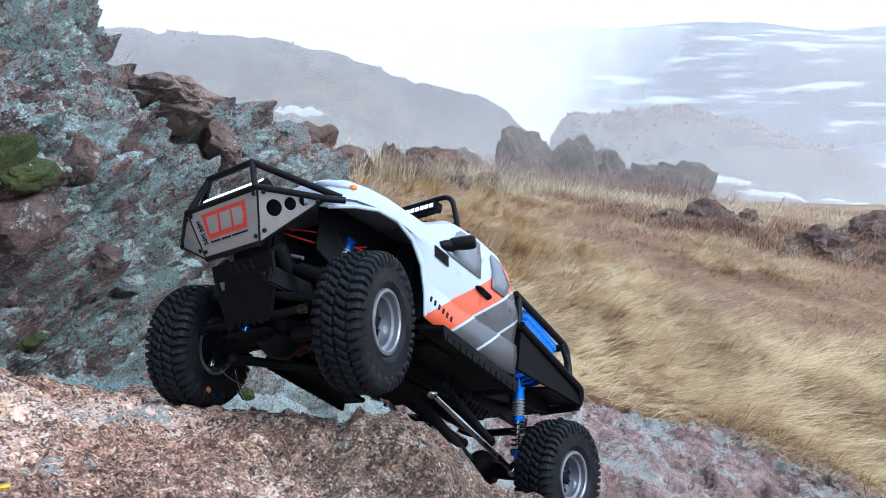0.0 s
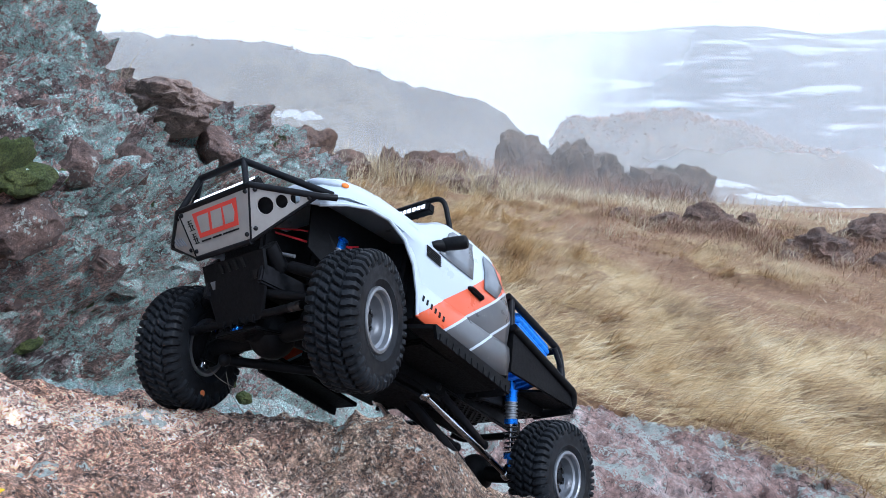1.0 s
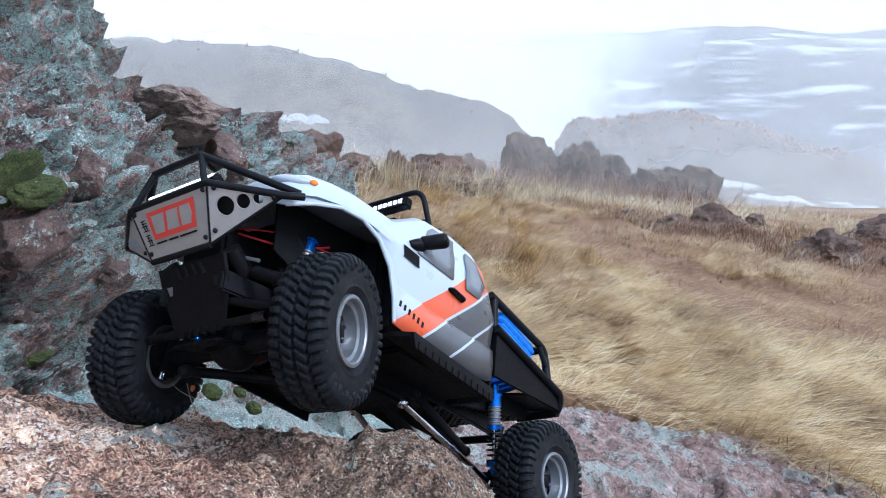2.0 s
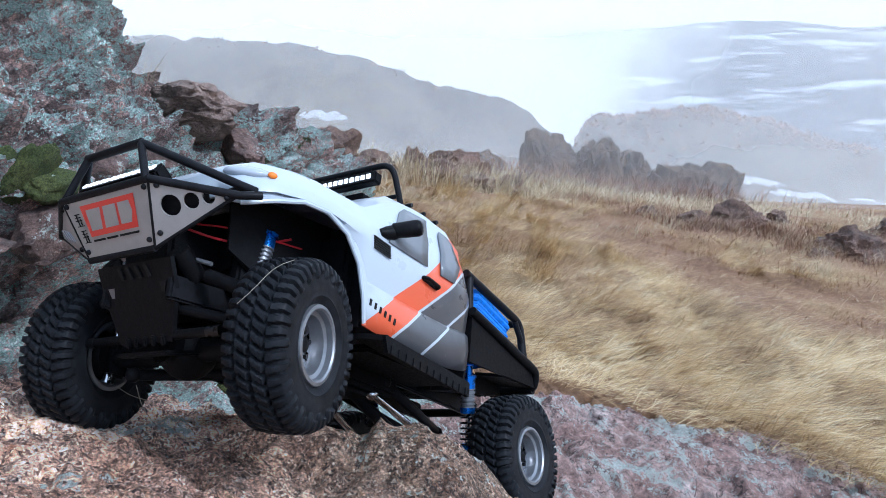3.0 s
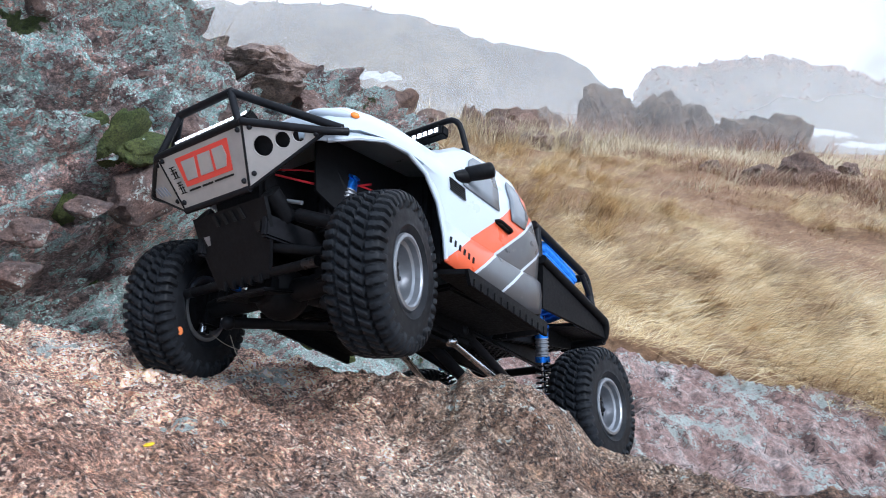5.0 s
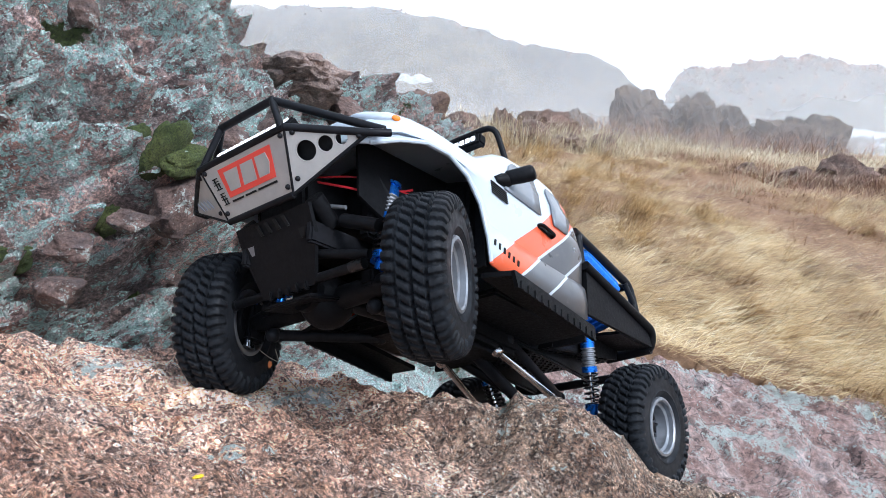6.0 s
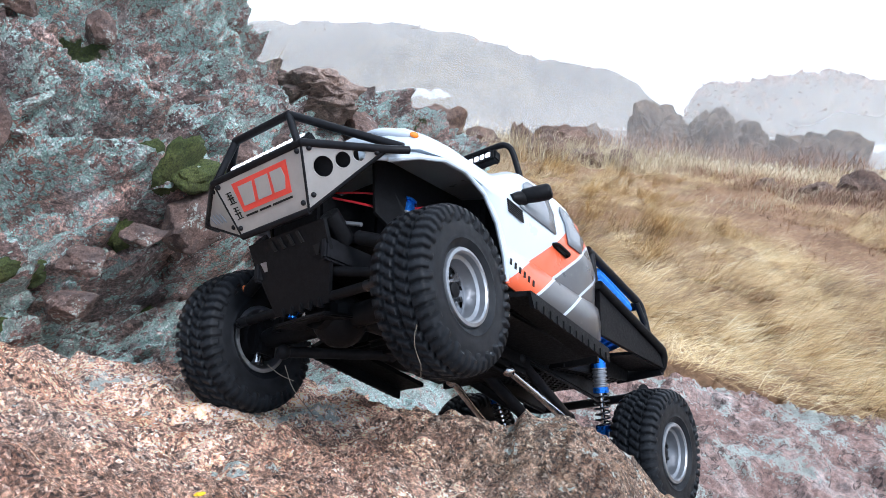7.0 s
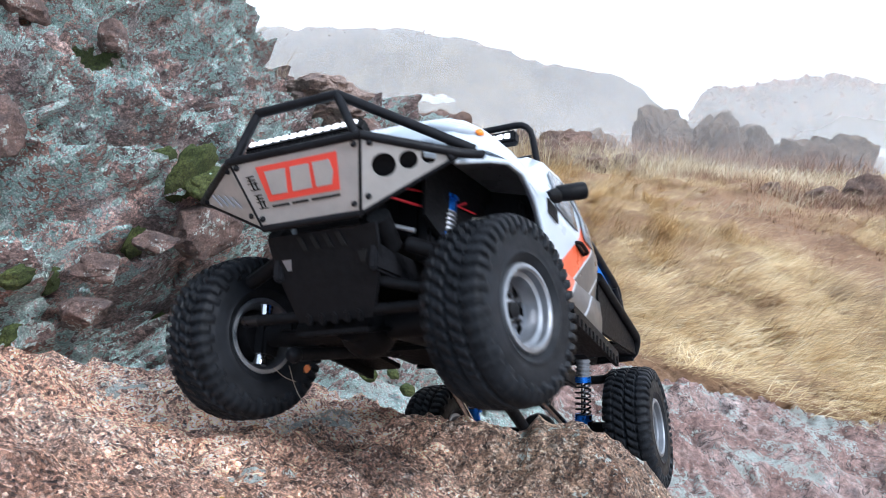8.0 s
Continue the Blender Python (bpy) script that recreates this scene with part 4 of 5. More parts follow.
for sgn in (1, -1):
    # side glass, set on the shell's slanted upper flank
    def flank(x, t, lift=0.0012):
        i = next(j for j in range(len(ST) - 1) if ST[j][0] >= x >= ST[j + 1][0])
        f = (ST[i][0] - x) / (ST[i][0] - ST[i + 1][0])
        s = [a + f * (b - a) for a, b in zip(ST[i], ST[i + 1])]
        f = float(np.interp(t, (0, 0.45, 0.8, 1), (0, 0.35, 0.85, 1)))
        return (x, sgn * (s[4] + f * (s[6] - s[4]) + lift), s[3] + t * (s[5] - s[3]) + 0.3 * lift)

    def pane(outline):
        """outline: (height share, front x, rear x) rows, bottom to top."""
        b2 = bmesh.new()
        rows = [[b2.verts.new(flank(xf + (xr - xf) * q / 4, t)) for q in range(5)] for t, xf, xr in outline]
        for ra, rb in zip(rows, rows[1:]):
            for q in range(4):
                b2.faces.new((ra[q], ra[q + 1], rb[q + 1], rb[q]))
        bmesh.ops.recalc_face_normals(b2, faces=b2.faces)
        g = part("window", b2, GLASS, body, "smoked grey side window")
        sd = g.modifiers.new("thick", "SOLIDIFY")
        sd.thickness, sd.offset = 0.001, 0
        g.data.shade_smooth()
    pane([(0.03, -0.078, -0.130), (0.25, -0.084, -0.1325), (0.45, -0.090, -0.135), (0.62, -0.096, -0.1375), (0.8, -0.103, -0.141), (0.9, -0.110, -0.142)])
    pane([(0.03, -0.150, -0.172), (0.25, -0.1525, -0.181), (0.45, -0.155, -0.187), (0.62, -0.157, -0.187), (0.8, -0.160, -0.185), (0.88, -0.162, -0.183)])
    # mirror
    b2 = bmesh.new()
    tube(b2, [(-0.070, sgn * 0.0955, 0.1055), (-0.076, sgn * 0.0975, 0.1075), (-0.083, sgn * 0.0985, 0.1105)], [0.0030, 0.0052, 0.0058], 14)
    tube(b2, [(-0.0805, sgn * 0.0975, 0.1108), (-0.0815, sgn * 0.0990, 0.1112), (-0.0865, sgn * 0.1070, 0.1130), (-0.0910, sgn * 0.1150, 0.1148), (-0.0920, sgn * 0.1172, 0.1152), (-0.0923, sgn * 0.1180, 0.1154)], [0.0040, 0.0058, 0.0064, 0.0066, 0.0054, 0.0030], 18)
    smooth(part("mirror", b2, BLACK, truck, "black plastic door mirror"))
    # door handle
    b2 = bmesh.new()
    tube(b2, bent([(-0.126, sgn * 0.097, 0.0890), (-0.127, sgn * 0.1020, 0.0888), (-0.146, sgn * 0.1020, 0.0866), (-0.147, sgn * 0.097, 0.0864)], 0.003), 0.0015, 8)
    box(b2, (-0.1365, sgn * 0.0984, 0.0877), (0.021, 0.0016, 0.0042), Matrix.Rotation(radians(-7), 4, "Y"), 0.0005)
    smooth(part("door_handle", b2, BLACK, truck))
    # louvre bars behind the wheel arch
    for j in range(6):
        b2 = bmesh.new()
        box(b2, (-0.0700 - 0.0004 * j, sgn * 0.0989, 0.0980 - 0.0017 * j), (0.0205, 0.001, 0.0009), Matrix.Rotation(radians(-4), 4, "Y"))
        part("vent_bar", b2, INK, body)
    # lettering bars on the door: unread brand, plain blocks
    for j in range(6):
        b2 = bmesh.new()
        box(b2, (-0.0655 - 0.0060 * j, sgn * 0.0992, 0.0492 - 0.0012 * j), (0.0021, 0.0006, 0.0047), Matrix.Rotation(radians(-6), 4, "Y"))
        part("letter_block", b2, INK, body)
    # head lamp and orange marker on the fender nose
    b2 = bmesh.new()
    bmesh.ops.create_uvsphere(b2, u_segments=16, v_segments=10, radius=1, matrix=pose(0.046, sgn * 0.076, 0.1035, 0, 20, sgn * 38) @ Matrix.Diagonal((0.010, 0.016, 0.0048, 1)))
    smooth(part("headlight", b2, LENS, truck, "clear headlight lens in the white nose"))
    b2 = bmesh.new()
    bmesh.ops.create_uvsphere(b2, u_segments=12, v_segments=8, radius=1, matrix=pose(0.0385, sgn * 0.0915, 0.1025, 0, 0, sgn * 60) @ Matrix.Diagonal((0.0016, 0.0032, 0.0022, 1)))
    smooth(part("marker_light", b2, ORANGE, truck, "orange marker lens"))
    # fender lip
    b2 = bmesh.new()
    tube(b2, [(s[0], sgn * (s[2] + 0.0005), s[1]) for s in ST[1:9]], 0.0016, 8)
    smooth(part("arch_edge", b2, PAINT, body))
    # rock slider under the door: a flat step with bumps
    b2 = bmesh.new()
    slab(b2, [(-0.066, sgn * 0.086, 0.026), (-0.072, sgn * 0.112, 0.024), (-0.186, sgn * 0.112, 0.0155), (-0.192, sgn * 0.086, 0.017)], (0, 0, 0.004))
    slab(b2, [(-0.070, sgn * 0.111, 0.025), (-0.186, sgn * 0.111, 0.0165), (-0.186, sgn * 0.111, 0.0055), (-0.075, sgn * 0.111, 0.014)], (0, 0.003, 0))
    for j in range(12):
        box(b2, (-0.078 - 0.0092 * j, sgn * 0.1035, 0.0267 - 0.0007 * j), (0.004, 0.010, 0.002), None, 0.0006)
        box(b2, (-0.079 - 0.0092 * j, sgn * 0.1128, 0.0165 - 0.0007 * j), (0.003, 0.0016, 0.006))
    part("rock_slider", b2, BLACK, truck, "black ribbed side step")
    # bed side: black panel, flat floor flare, corner and scuff
    b2 = bmesh.new()
    slab(b2, [(-0.218, sgn * 0.088, 0.088), (-0.338, sgn * 0.091, 0.063), (-0.343, sgn * 0.090, 0.047), (-0.300, sgn * 0.087, 0.047), (-0.222, sgn * 0.086, 0.045)], (0, 0.0035, 0))
    slab(b2, [(-0.285, sgn * 0.086, 0.047), (-0.285, sgn * 0.056, 0.050), (-0.34, sgn * 0.056, 0.050), (-0.34, sgn * 0.088, 0.048)], (0, 0, 0.003))
    slab(b2, [(-0.222, sgn * 0.054, 0.050), (-0.34, sgn * 0.054, 0.050), (-0.34, sgn * 0.052, 0.040), (-0.222, sgn * 0.050, 0.020)], (0, 0.002, 0))
    tube(b2, bent([(-0.216, sgn * 0.090, 0.089), (-0.338, sgn * 0.094, 0.062), (-0.345, sgn * 0.088, 0.046), (-0.345, sgn * 0.04, 0.044)], 0.008), 0.0045)
    smooth(part("bed_side", b2, BLACK, truck))
    # roll bar over the bed
    b2 = bmesh.new()
    tube(b2, bent([(-0.216, sgn * 0.080, 0.126), (-0.326, sgn * 0.079, 0.110), (-0.334, sgn * 0.082, 0.068)], 0.012), 0.0042)
    tube(b2, [(-0.222, sgn * 0.080, 0.125), (-0.224, sgn * 0.082, 0.088)], 0.0042)
    tube(b2, [(-0.314, sgn * 0.080, 0.108), (-0.329, sgn * 0.081, 0.09)], 0.003)
    smooth(part("roll_bar", b2, FRAME_BLACK, truck, "black tube roll bar over the bed"))
    # chassis rail
    b2 = bmesh.new()
    box(b2, (-0.03, sgn * 0.034, 0.034), (0.17, 0.006, 0.016), pose(0, 0, 0, 0, 4, 0), 0.0015)
    box(b2, (-0.215, sgn * 0.034, 0.026), (0.22, 0.006, 0.016), pose(0, 0, 0, 0, -2, 0), 0.0015)
    part("chassis_rail", b2, FRAME_BLACK, truck)
    # black panels added inside the wheel arch to block light
    b2 = bmesh.new()
    slab(b2, [(0.04, sgn * 0.056, 0.10), (-0.058, sgn * 0.056, 0.11), (-0.058, sgn * 0.056, 0.03), (-0.01, sgn * 0.050, 0.045), (0.03, sgn * 0.052, 0.06)], (0, 0.002, 0))
    slab(b2, [(-0.059, sgn * 0.056, 0.11), (-0.059, sgn * 0.094, 0.10), (-0.061, sgn * 0.094, 0.03), (-0.061, sgn * 0.056, 0.028)], (0.002, 0, 0))
    part("arch_dark_panel", b2, BLACK, truck)

# bed floor with raised tread, tailgate and back of the cab
b2 = bmesh.new()
slab(b2, [(-0.218, -0.052, 0.022), (-0.218, 0.052, 0.022), (-0.340, 0.053, 0.042), (-0.340, -0.053, 0.042)], (0, 0, 0.003))
for i in range(13):
    for j in range(13):
        box(b2, (-0.226 - 0.009 * i, -0.048 + 0.008 * j, 0.0215 + 0.00148 * i), (0.0042, 0.0020, 0.0016), pose(0, 0, 0, 0, 0, 45 if (i + j) % 2 else -45))
part("bed_floor", b2, BLACK, truck, "black tread-plate bed floor")
b2 = bmesh.new()
tube(b2, bent([(-0.326, -0.079, 0.110), (-0.326, 0.079, 0.110)], 0.01), 0.0042)
tube(b2, [(-0.345, -0.088, 0.046), (-0.345, 0.088, 0.046)], 0.0045)
tube(b2, bent([(-0.340, -0.07, 0.03), (-0.352, -0.06, 0.026), (-0.352, 0.06, 0.026), (-0.340, 0.07, 0.03)], 0.01), 0.0045)
smooth(part("rear_bumper", b2, FRAME_BLACK, truck))

b2 = bmesh.new()
slab(b2, [(-0.221, -0.084, 0.020), (-0.221, 0.084, 0.020), (-0.221, 0.086, 0.088), (-0.221, -0.086, 0.088)], (0.003, 0, 0))
part("bulkhead", b2, BLACK, truck)

# blue rope coil in the bed
for j in range(8):
    b2 = bmesh.new()
    r = 0.055 - 0.002 * (j % 3)
    pts = [(-0.275 + r * math.cos(a) * 0.92, (0.0755 - 0.0008 * (j % 3)) * max(-1, min(1, 1.25 * math.sin(a))), 0.097 + 0.0105 * math.cos(a) + 0.0047 * (j - 4)) for a in (2 * math.pi * q / 40 for q in range(40))]
    tube(b2, pts, 0.0037, 8, True)
    smooth(part("rope_loop", b2, BLUE_ROPE, truck, "blue rope coiled in the truck bed" if not j else ""))

# front bumper: plates, tubes, hoop, light bar
NT, NB, TIP = (0.0940, 0.0455, 0.0832), (0.0700, 0.0340, 0.0482), (0.0630, 0.0925, 0.0772)


def mir(p, s):
    return (p[0], p[1] * s, p[2])


b2 = bmesh.new()
n = (Vector(mir(NT, -1)) - Vector(NT)).cross(Vector(NB) - Vector(NT)).normalized()
slab(b2, [NT, mir(NT, -1), mir(NB, -1), NB], n * 0.0015)
part("front_plate", b2, PLATE, truck, "grey metal bumper plate with a red logo block")


def on_plate(u, v, lift=0.0012):
    """u across (-1 to 1, the truck's right to left), v from bottom 0 to top 1."""
    t, b = Vector(NT), Vector(NB)
    y = b.y + v * (t.y - b.y)
    p = b.lerp(t, v)
    nn = n if n.x > 0 else -n
    return Vector((p.x, u * y, p.z)) + nn * lift


def patch(name, pts, mat, lift, label=""):
    b3 = bmesh.new()
    nn = n if n.x > 0 else -n
    slab(b3, [on_plate(u, v, lift) for u, v in pts], nn * 0.0004)
    part(name, b3, mat, truck, label)


def quad(u0, u1, v0, v1, skew=0.0):
    return [(u0, v0), (u1, v0), (u1 + skew, v1), (u0 + skew, v1)]


patch("logo_block", quad(-0.62, 0.66, 0.36, 0.86), RED, 0.0012, "red logo block")
# the logo itself stays three plain grey shapes
for pts in ([(-0.52, 0.45), (-0.24, 0.45), (-0.16, 0.78), (-0.50, 0.78)], [(-0.14, 0.45), (0.20, 0.45), (0.22, 0.78), (-0.08, 0.78)], [(0.28, 0.45), (0.54, 0.45), (0.59, 0.62), (0.54, 0.78), (0.28, 0.78)]):
    patch("logo_shape", pts, PLATE, 0.0017)
for i in range(3):
    u = (-0.60, -0.22, 0.14)[i]
    patch("caption_bar", quad(u, u + (0.32, 0.30, 0.52)[i], 0.275, 0.308), INK, 0.0012)
for v0 in (0.55, 0.28):
    for pts in (quad(-0.84, -0.71, v0 + 0.19, v0 + 0.205), quad(-0.84, -0.71, v0 + 0.14, v0 + 0.155), quad(-0.86, -0.70, v0 + 0.09, v0 + 0.105), quad(-0.81, -0.79, v0, v0 + 0.19), quad(-0.745, -0.725, v0 + 0.02, v0 + 0.12), quad(-0.86, -0.69, v0, v0 + 0.015)):
        patch("decal_stroke", pts, INK, 0.0012)

for sgn in (1, -1):
    a, b, c = Vector(mir(NT, sgn)), Vector(mir(NB, sgn)), Vector(mir(TIP, sgn))
    nn = (b - a).cross(c - a).normalized()
    nn = nn if nn.y * sgn > 0 or nn.x > 0 else -nn
    b2 = bmesh.new()
    # a plate with three round holes: strips between hole rims and the edge
    def at(u, v):
        return a.lerp(c, u).lerp(b.lerp(c, u), v)
    holes = [(0.23, 0.42, 0.0068), (0.47, 0.38, 0.0052), (0.67, 0.32, 0.0042)] if sgn > 0 else []
    ex, ey = (c - a).normalized(), nn.cross((c - a).normalized())
    outline = [a, b, c]
    outer = [b2.verts.new(p + nn * 0.0008) for p in outline]
    edges = [b2.edges.new((outer[i - 1], outer[i])) for i in range(3)]
    for u, v, r in holes:
        p = at(u, v)
        ring = [b2.verts.new(p + nn * 0.0008 + r * (math.cos(q) * ex + math.sin(q) * ey)) for q in (2 * math.pi * i / 20 for i in range(20))]
        edges += [b2.edges.new((ring[i - 1], ring[i])) for i in range(20)]
    bmesh.ops.triangle_fill(b2, edges=edges, use_beauty=True, normal=nn)
    r = bmesh.ops.extrude_face_region(b2, geom=list(b2.faces))
    for v in r["geom"]:
        if isinstance(v, bmesh.types.BMVert):
            v.co -= nn * 0.0018
    bmesh.ops.recalc_face_normals(b2, faces=b2.faces)
    part("side_plate", b2, PLATE, truck, "grey triangular bumper wing" + (" with three round holes" if sgn > 0 else " with slots"))
    if sgn < 0:
        for i in range(4):
            b2 = bmesh.new()
            p = at(0.22 + 0.13 * i, 0.58 - 0.03 * i)
            slab(b2, [p + nn * 0.0016 + q for q in (ex * 0.002 - ey * 0.005, ex * 0.004 - ey * 0.005, ex * 0.0 + ey * 0.005, -ex * 0.002 + ey * 0.005)], nn * 0.0004)
            part("wing_slot", b2, LENS, truck)
    # black sheet added behind the wing so that its holes stay dark
    b2 = bmesh.new()
    slab(b2, [p - nn * 0.007 for p in (a.lerp(c, 0.05), b.lerp(c, 0.05), b.lerp(c, 0.62), a.lerp(c, 0.62))], nn * 0.001)
    part("hole_dark_sheet", b2, BLACK, truck)
    # tubes round the plates
    b2 = bmesh.new()
    up = Vector((0, 0, 0.001))
    tube(b2, [a, c, Vector((0.050, sgn * 0.0985, 0.0815))], 0.0027)
    tube(b2, [b, c], 0.0014)
    tube(b2, [a, b], 0.0012)
    hoop = Vector((0.094, sgn * 0.028, 0.112))
    tube(b2, bent([hoop + Vector((0, -sgn * 0.004, 0)), hoop, (0.052, sgn * 0.095, 0.084)], 0.004), 0.0029)
    tube(b2, [hoop, a.lerp(Vector(mir(NT, -sgn)), 0.03)], 0.0026)
    smooth(part("bumper_tube", b2, FRAME_BLACK, truck, "black tube bumper frame"))
    # bolts
    for p in (on_plate(sgn * 0.92, 0.90), on_plate(sgn * 0.90, 0.14), a.lerp(c, 0.10).lerp(b, 0.07) + nn * 0.001, c.lerp((a + b) / 2, 0.12) + nn * 0.001, b.lerp(a, 0.18).lerp(c, 0.08) + nn * 0.001):
        b2 = bmesh.new()
        bmesh.ops.create_icosphere(b2, subdivisions=2, radius=0.0019, matrix=Matrix.Translation(p))
        part("bolt", b2, FRAME_BLACK, truck)
b2 = bmesh.new()
tube(b2, [NT, mir(NT, -1)], 0.0026)
tube(b2, [NB, mir(NB, -1)], 0.0024)
tube(b2, [(0.094, -0.029, 0.112), (0.094, 0.029, 0.112)], 0.0029)
tube(b2, [(0.055, -0.085, 0.086), (0.055, 0.085, 0.086)], 0.0028)
smooth(part("bumper_hoop", b2, FRAME_BLACK, truck))


def light_bar(x, y, z, w, tilt):
    b2 = bmesh.new()
    m = pose(x, y, z, 0, tilt, 0)
    box(b2, (0, 0, 0), (0.010, w, 0.010), m, 0.0015)
    for i in range(7):
        box(b2, (0, 0, 0), (0.0135, 0.0012, 0.008), m @ Matrix.Translation((-0.002, w * (i / 6 - 0.5) * 0.9, 0.002)))
    bar = part("light_bar", b2, BLACK, truck, "black light bar with a lit white strip")
    cnt = int(w / 0.0062)
    for i in range(cnt):
        b2 = bmesh.new()
        box(b2, (0, 0, 0), (0.0012, 0.0045, 0.0045), m @ Matrix.Translation((0.0056, w * ((i + 0.5) / cnt - 0.5) * 0.94, 0)), 0.0005)
        part("led", b2, LED, bar)


light_bar(0.082, 0, 0.0935, 0.082, -32)
light_bar(-0.100, 0, 0.1725, 0.122, 0)
b2 = bmesh.new()
tube(b2, bent([(-0.122, 0.070, 0.156), (-0.106, 0.069, 0.187), (-0.106, -0.069, 0.187), (-0.122, -0.070, 0.156)], 0.012), 0.0027)
rack = smooth(part("roof_rack", b2, FRAME_BLACK, truck, "black roof hoop and rack"))
for sgn in (1, -1):
    b2 = bmesh.new()
    tube(b2, bent([(-0.12, sgn * 0.062, 0.158), (-0.20, sgn * 0.062, 0.158)], 0.01), 0.0026)
    smooth(part("rack_rail", b2, FRAME_BLACK, rack))
for i in range(4):
    b2 = bmesh.new()
    tube(b2, [(-0.128 - 0.02 * i, -0.062, 0.168), (-0.128 - 0.02 * i, 0.062, 0.168)], 0.002)
    smooth(part("rack_bar", b2, FRAME_BLACK, rack))
for sgn in (1, -1):
    b2 = bmesh.new()
    box(b2, (-0.112, sgn * 0.03, 0.163), (0.012, 0.02, 0.006), None, 0.001)
    part("roof_bracket", b2, BLACK, truck)

# skid plate under the bumper
b2 = bmesh.new()
slab(b2, [(0.060, 0.038, 0.046), (0.060, -0.038, 0.046), (0.050, -0.037, 0.028), (0.036, -0.026, -0.002), (0.036, 0.026, -0.002), (0.050, 0.037, 0.028)], Vector((0.95, 0, -0.42)) * 0.003)
for i in range(5):
    box(b2, (0.0375, -0.018 + 0.009 * i, -0.001), (0.006, 0.004, 0.007), pose(0, 0, 0, 0, 25, 0), 0.001)
box(b2, (0.022, 0, -0.006), (0.036, 0.050, 0.003), pose(0, 0, 0, 0, 14, 0), 0.001)
part("skid_plate", b2, BLACK, truck, "black plastic skid plate")
for i in range(4):
    b2 = bmesh.new()
    slab(b2, [(0.0612, -0.016 + 0.009 * i, 0.043), (0.0612, -0.013 + 0.009 * i, 0.043), (0.0572, -0.010 + 0.009 * i, 0.036), (0.0572, -0.013 + 0.009 * i, 0.036)], Vector((0.95, 0, -0.42)) * 0.0008)
    part("skid_slot", b2, INK, truck)
for sgn in (1, -1):
    b2 = bmesh.new()
    slab(b2, [(0.0545, sgn * 0.030, 0.0325), (0.0545, sgn * 0.0235, 0.0325), (0.0515, sgn * 0.0245, 0.0265), (0.0515, sgn * 0.0275, 0.0265)], Vector((0.95, 0, -0.42)) * 0.001)
    part("skid_bolt", b2, SILVER if sgn < 0 else INK, truck)

# engine bay: servo, wires, shock towers
def bay_box(name, c, size, turn=0, bevel=0.003):
    b3 = bmesh.new()
    box(b3, c, size, pose(0, 0, 0, 0, turn, 0), bevel)
    return part(name, b3, BLACK, truck)


bay_box("steering_servo", (0.030, 0.0, 0.066), (0.05, 0.05, 0.03), 10)
bay_box("battery_box", (-0.02, 0.0, 0.075), (0.07, 0.085, 0.05), 0, 0.004)
bay_box("firewall", (-0.055, 0.0, 0.06), (0.012, 0.17, 0.075))
for sgn in (1, -1):
    tower = bay_box("shock_tower", (0.000, sgn * 0.044, 0.062), (0.03, 0.01, 0.05), 0, 0.002)
    for q in range(3):
        b3 = bmesh.new()
        bmesh.ops.create_icosphere(b3, subdivisions=2, radius=0.0022, matrix=Matrix.Translation((0.010 - 0.010 * q, sgn * 0.0495, 0.080 - 0.014 * (q % 2))))
        part("bolt", b3, SILVER, tower)
    b3 = bmesh.new()
    tube(b3, [(0.035, sgn * 0.034, 0.04), (0.055, sgn * 0.036, 0.052)], 0.007)
    smooth(part("bumper_mount", b3, BLACK, truck))
    b3 = bmesh.new()
    tube(b3, [(0.046, sgn * 0.030, 0.052), (0.040, sgn * 0.052, 0.046)], 0.0015)
    bmesh.ops.create_icosphere(b3, subdivisions=2, radius=0.0042, matrix=Matrix.Translation((0.046, sgn * 0.030, 0.052)))
    smooth(part("ball_joint", b3, SILVER, truck, "bright steel ball joint"))
    b3 = bmesh.new()
    tube(b3, [(0.036, sgn * 0.046, 0.040), (0.030, sgn * 0.074, 0.030)], 0.0048, 12)
    smooth(part("steering_link", b3, BLACK, truck))
b2 = bmesh.new()
tube(b2, bent([(0.045, 0.022, 0.074), (0.036, 0.045, 0.066), (0.010, 0.052, 0.070), (-0.02, 0.056, 0.086)], 0.012), 0.0009, 6)
tube(b2, bent([(0.05, 0.012, 0.078), (0.030, 0.050, 0.076), (-0.03, 0.058, 0.082)], 0.012), 0.0007, 6)
smooth(part("wire", b2, WIRE, truck, "thin red wire in the engine bay"))


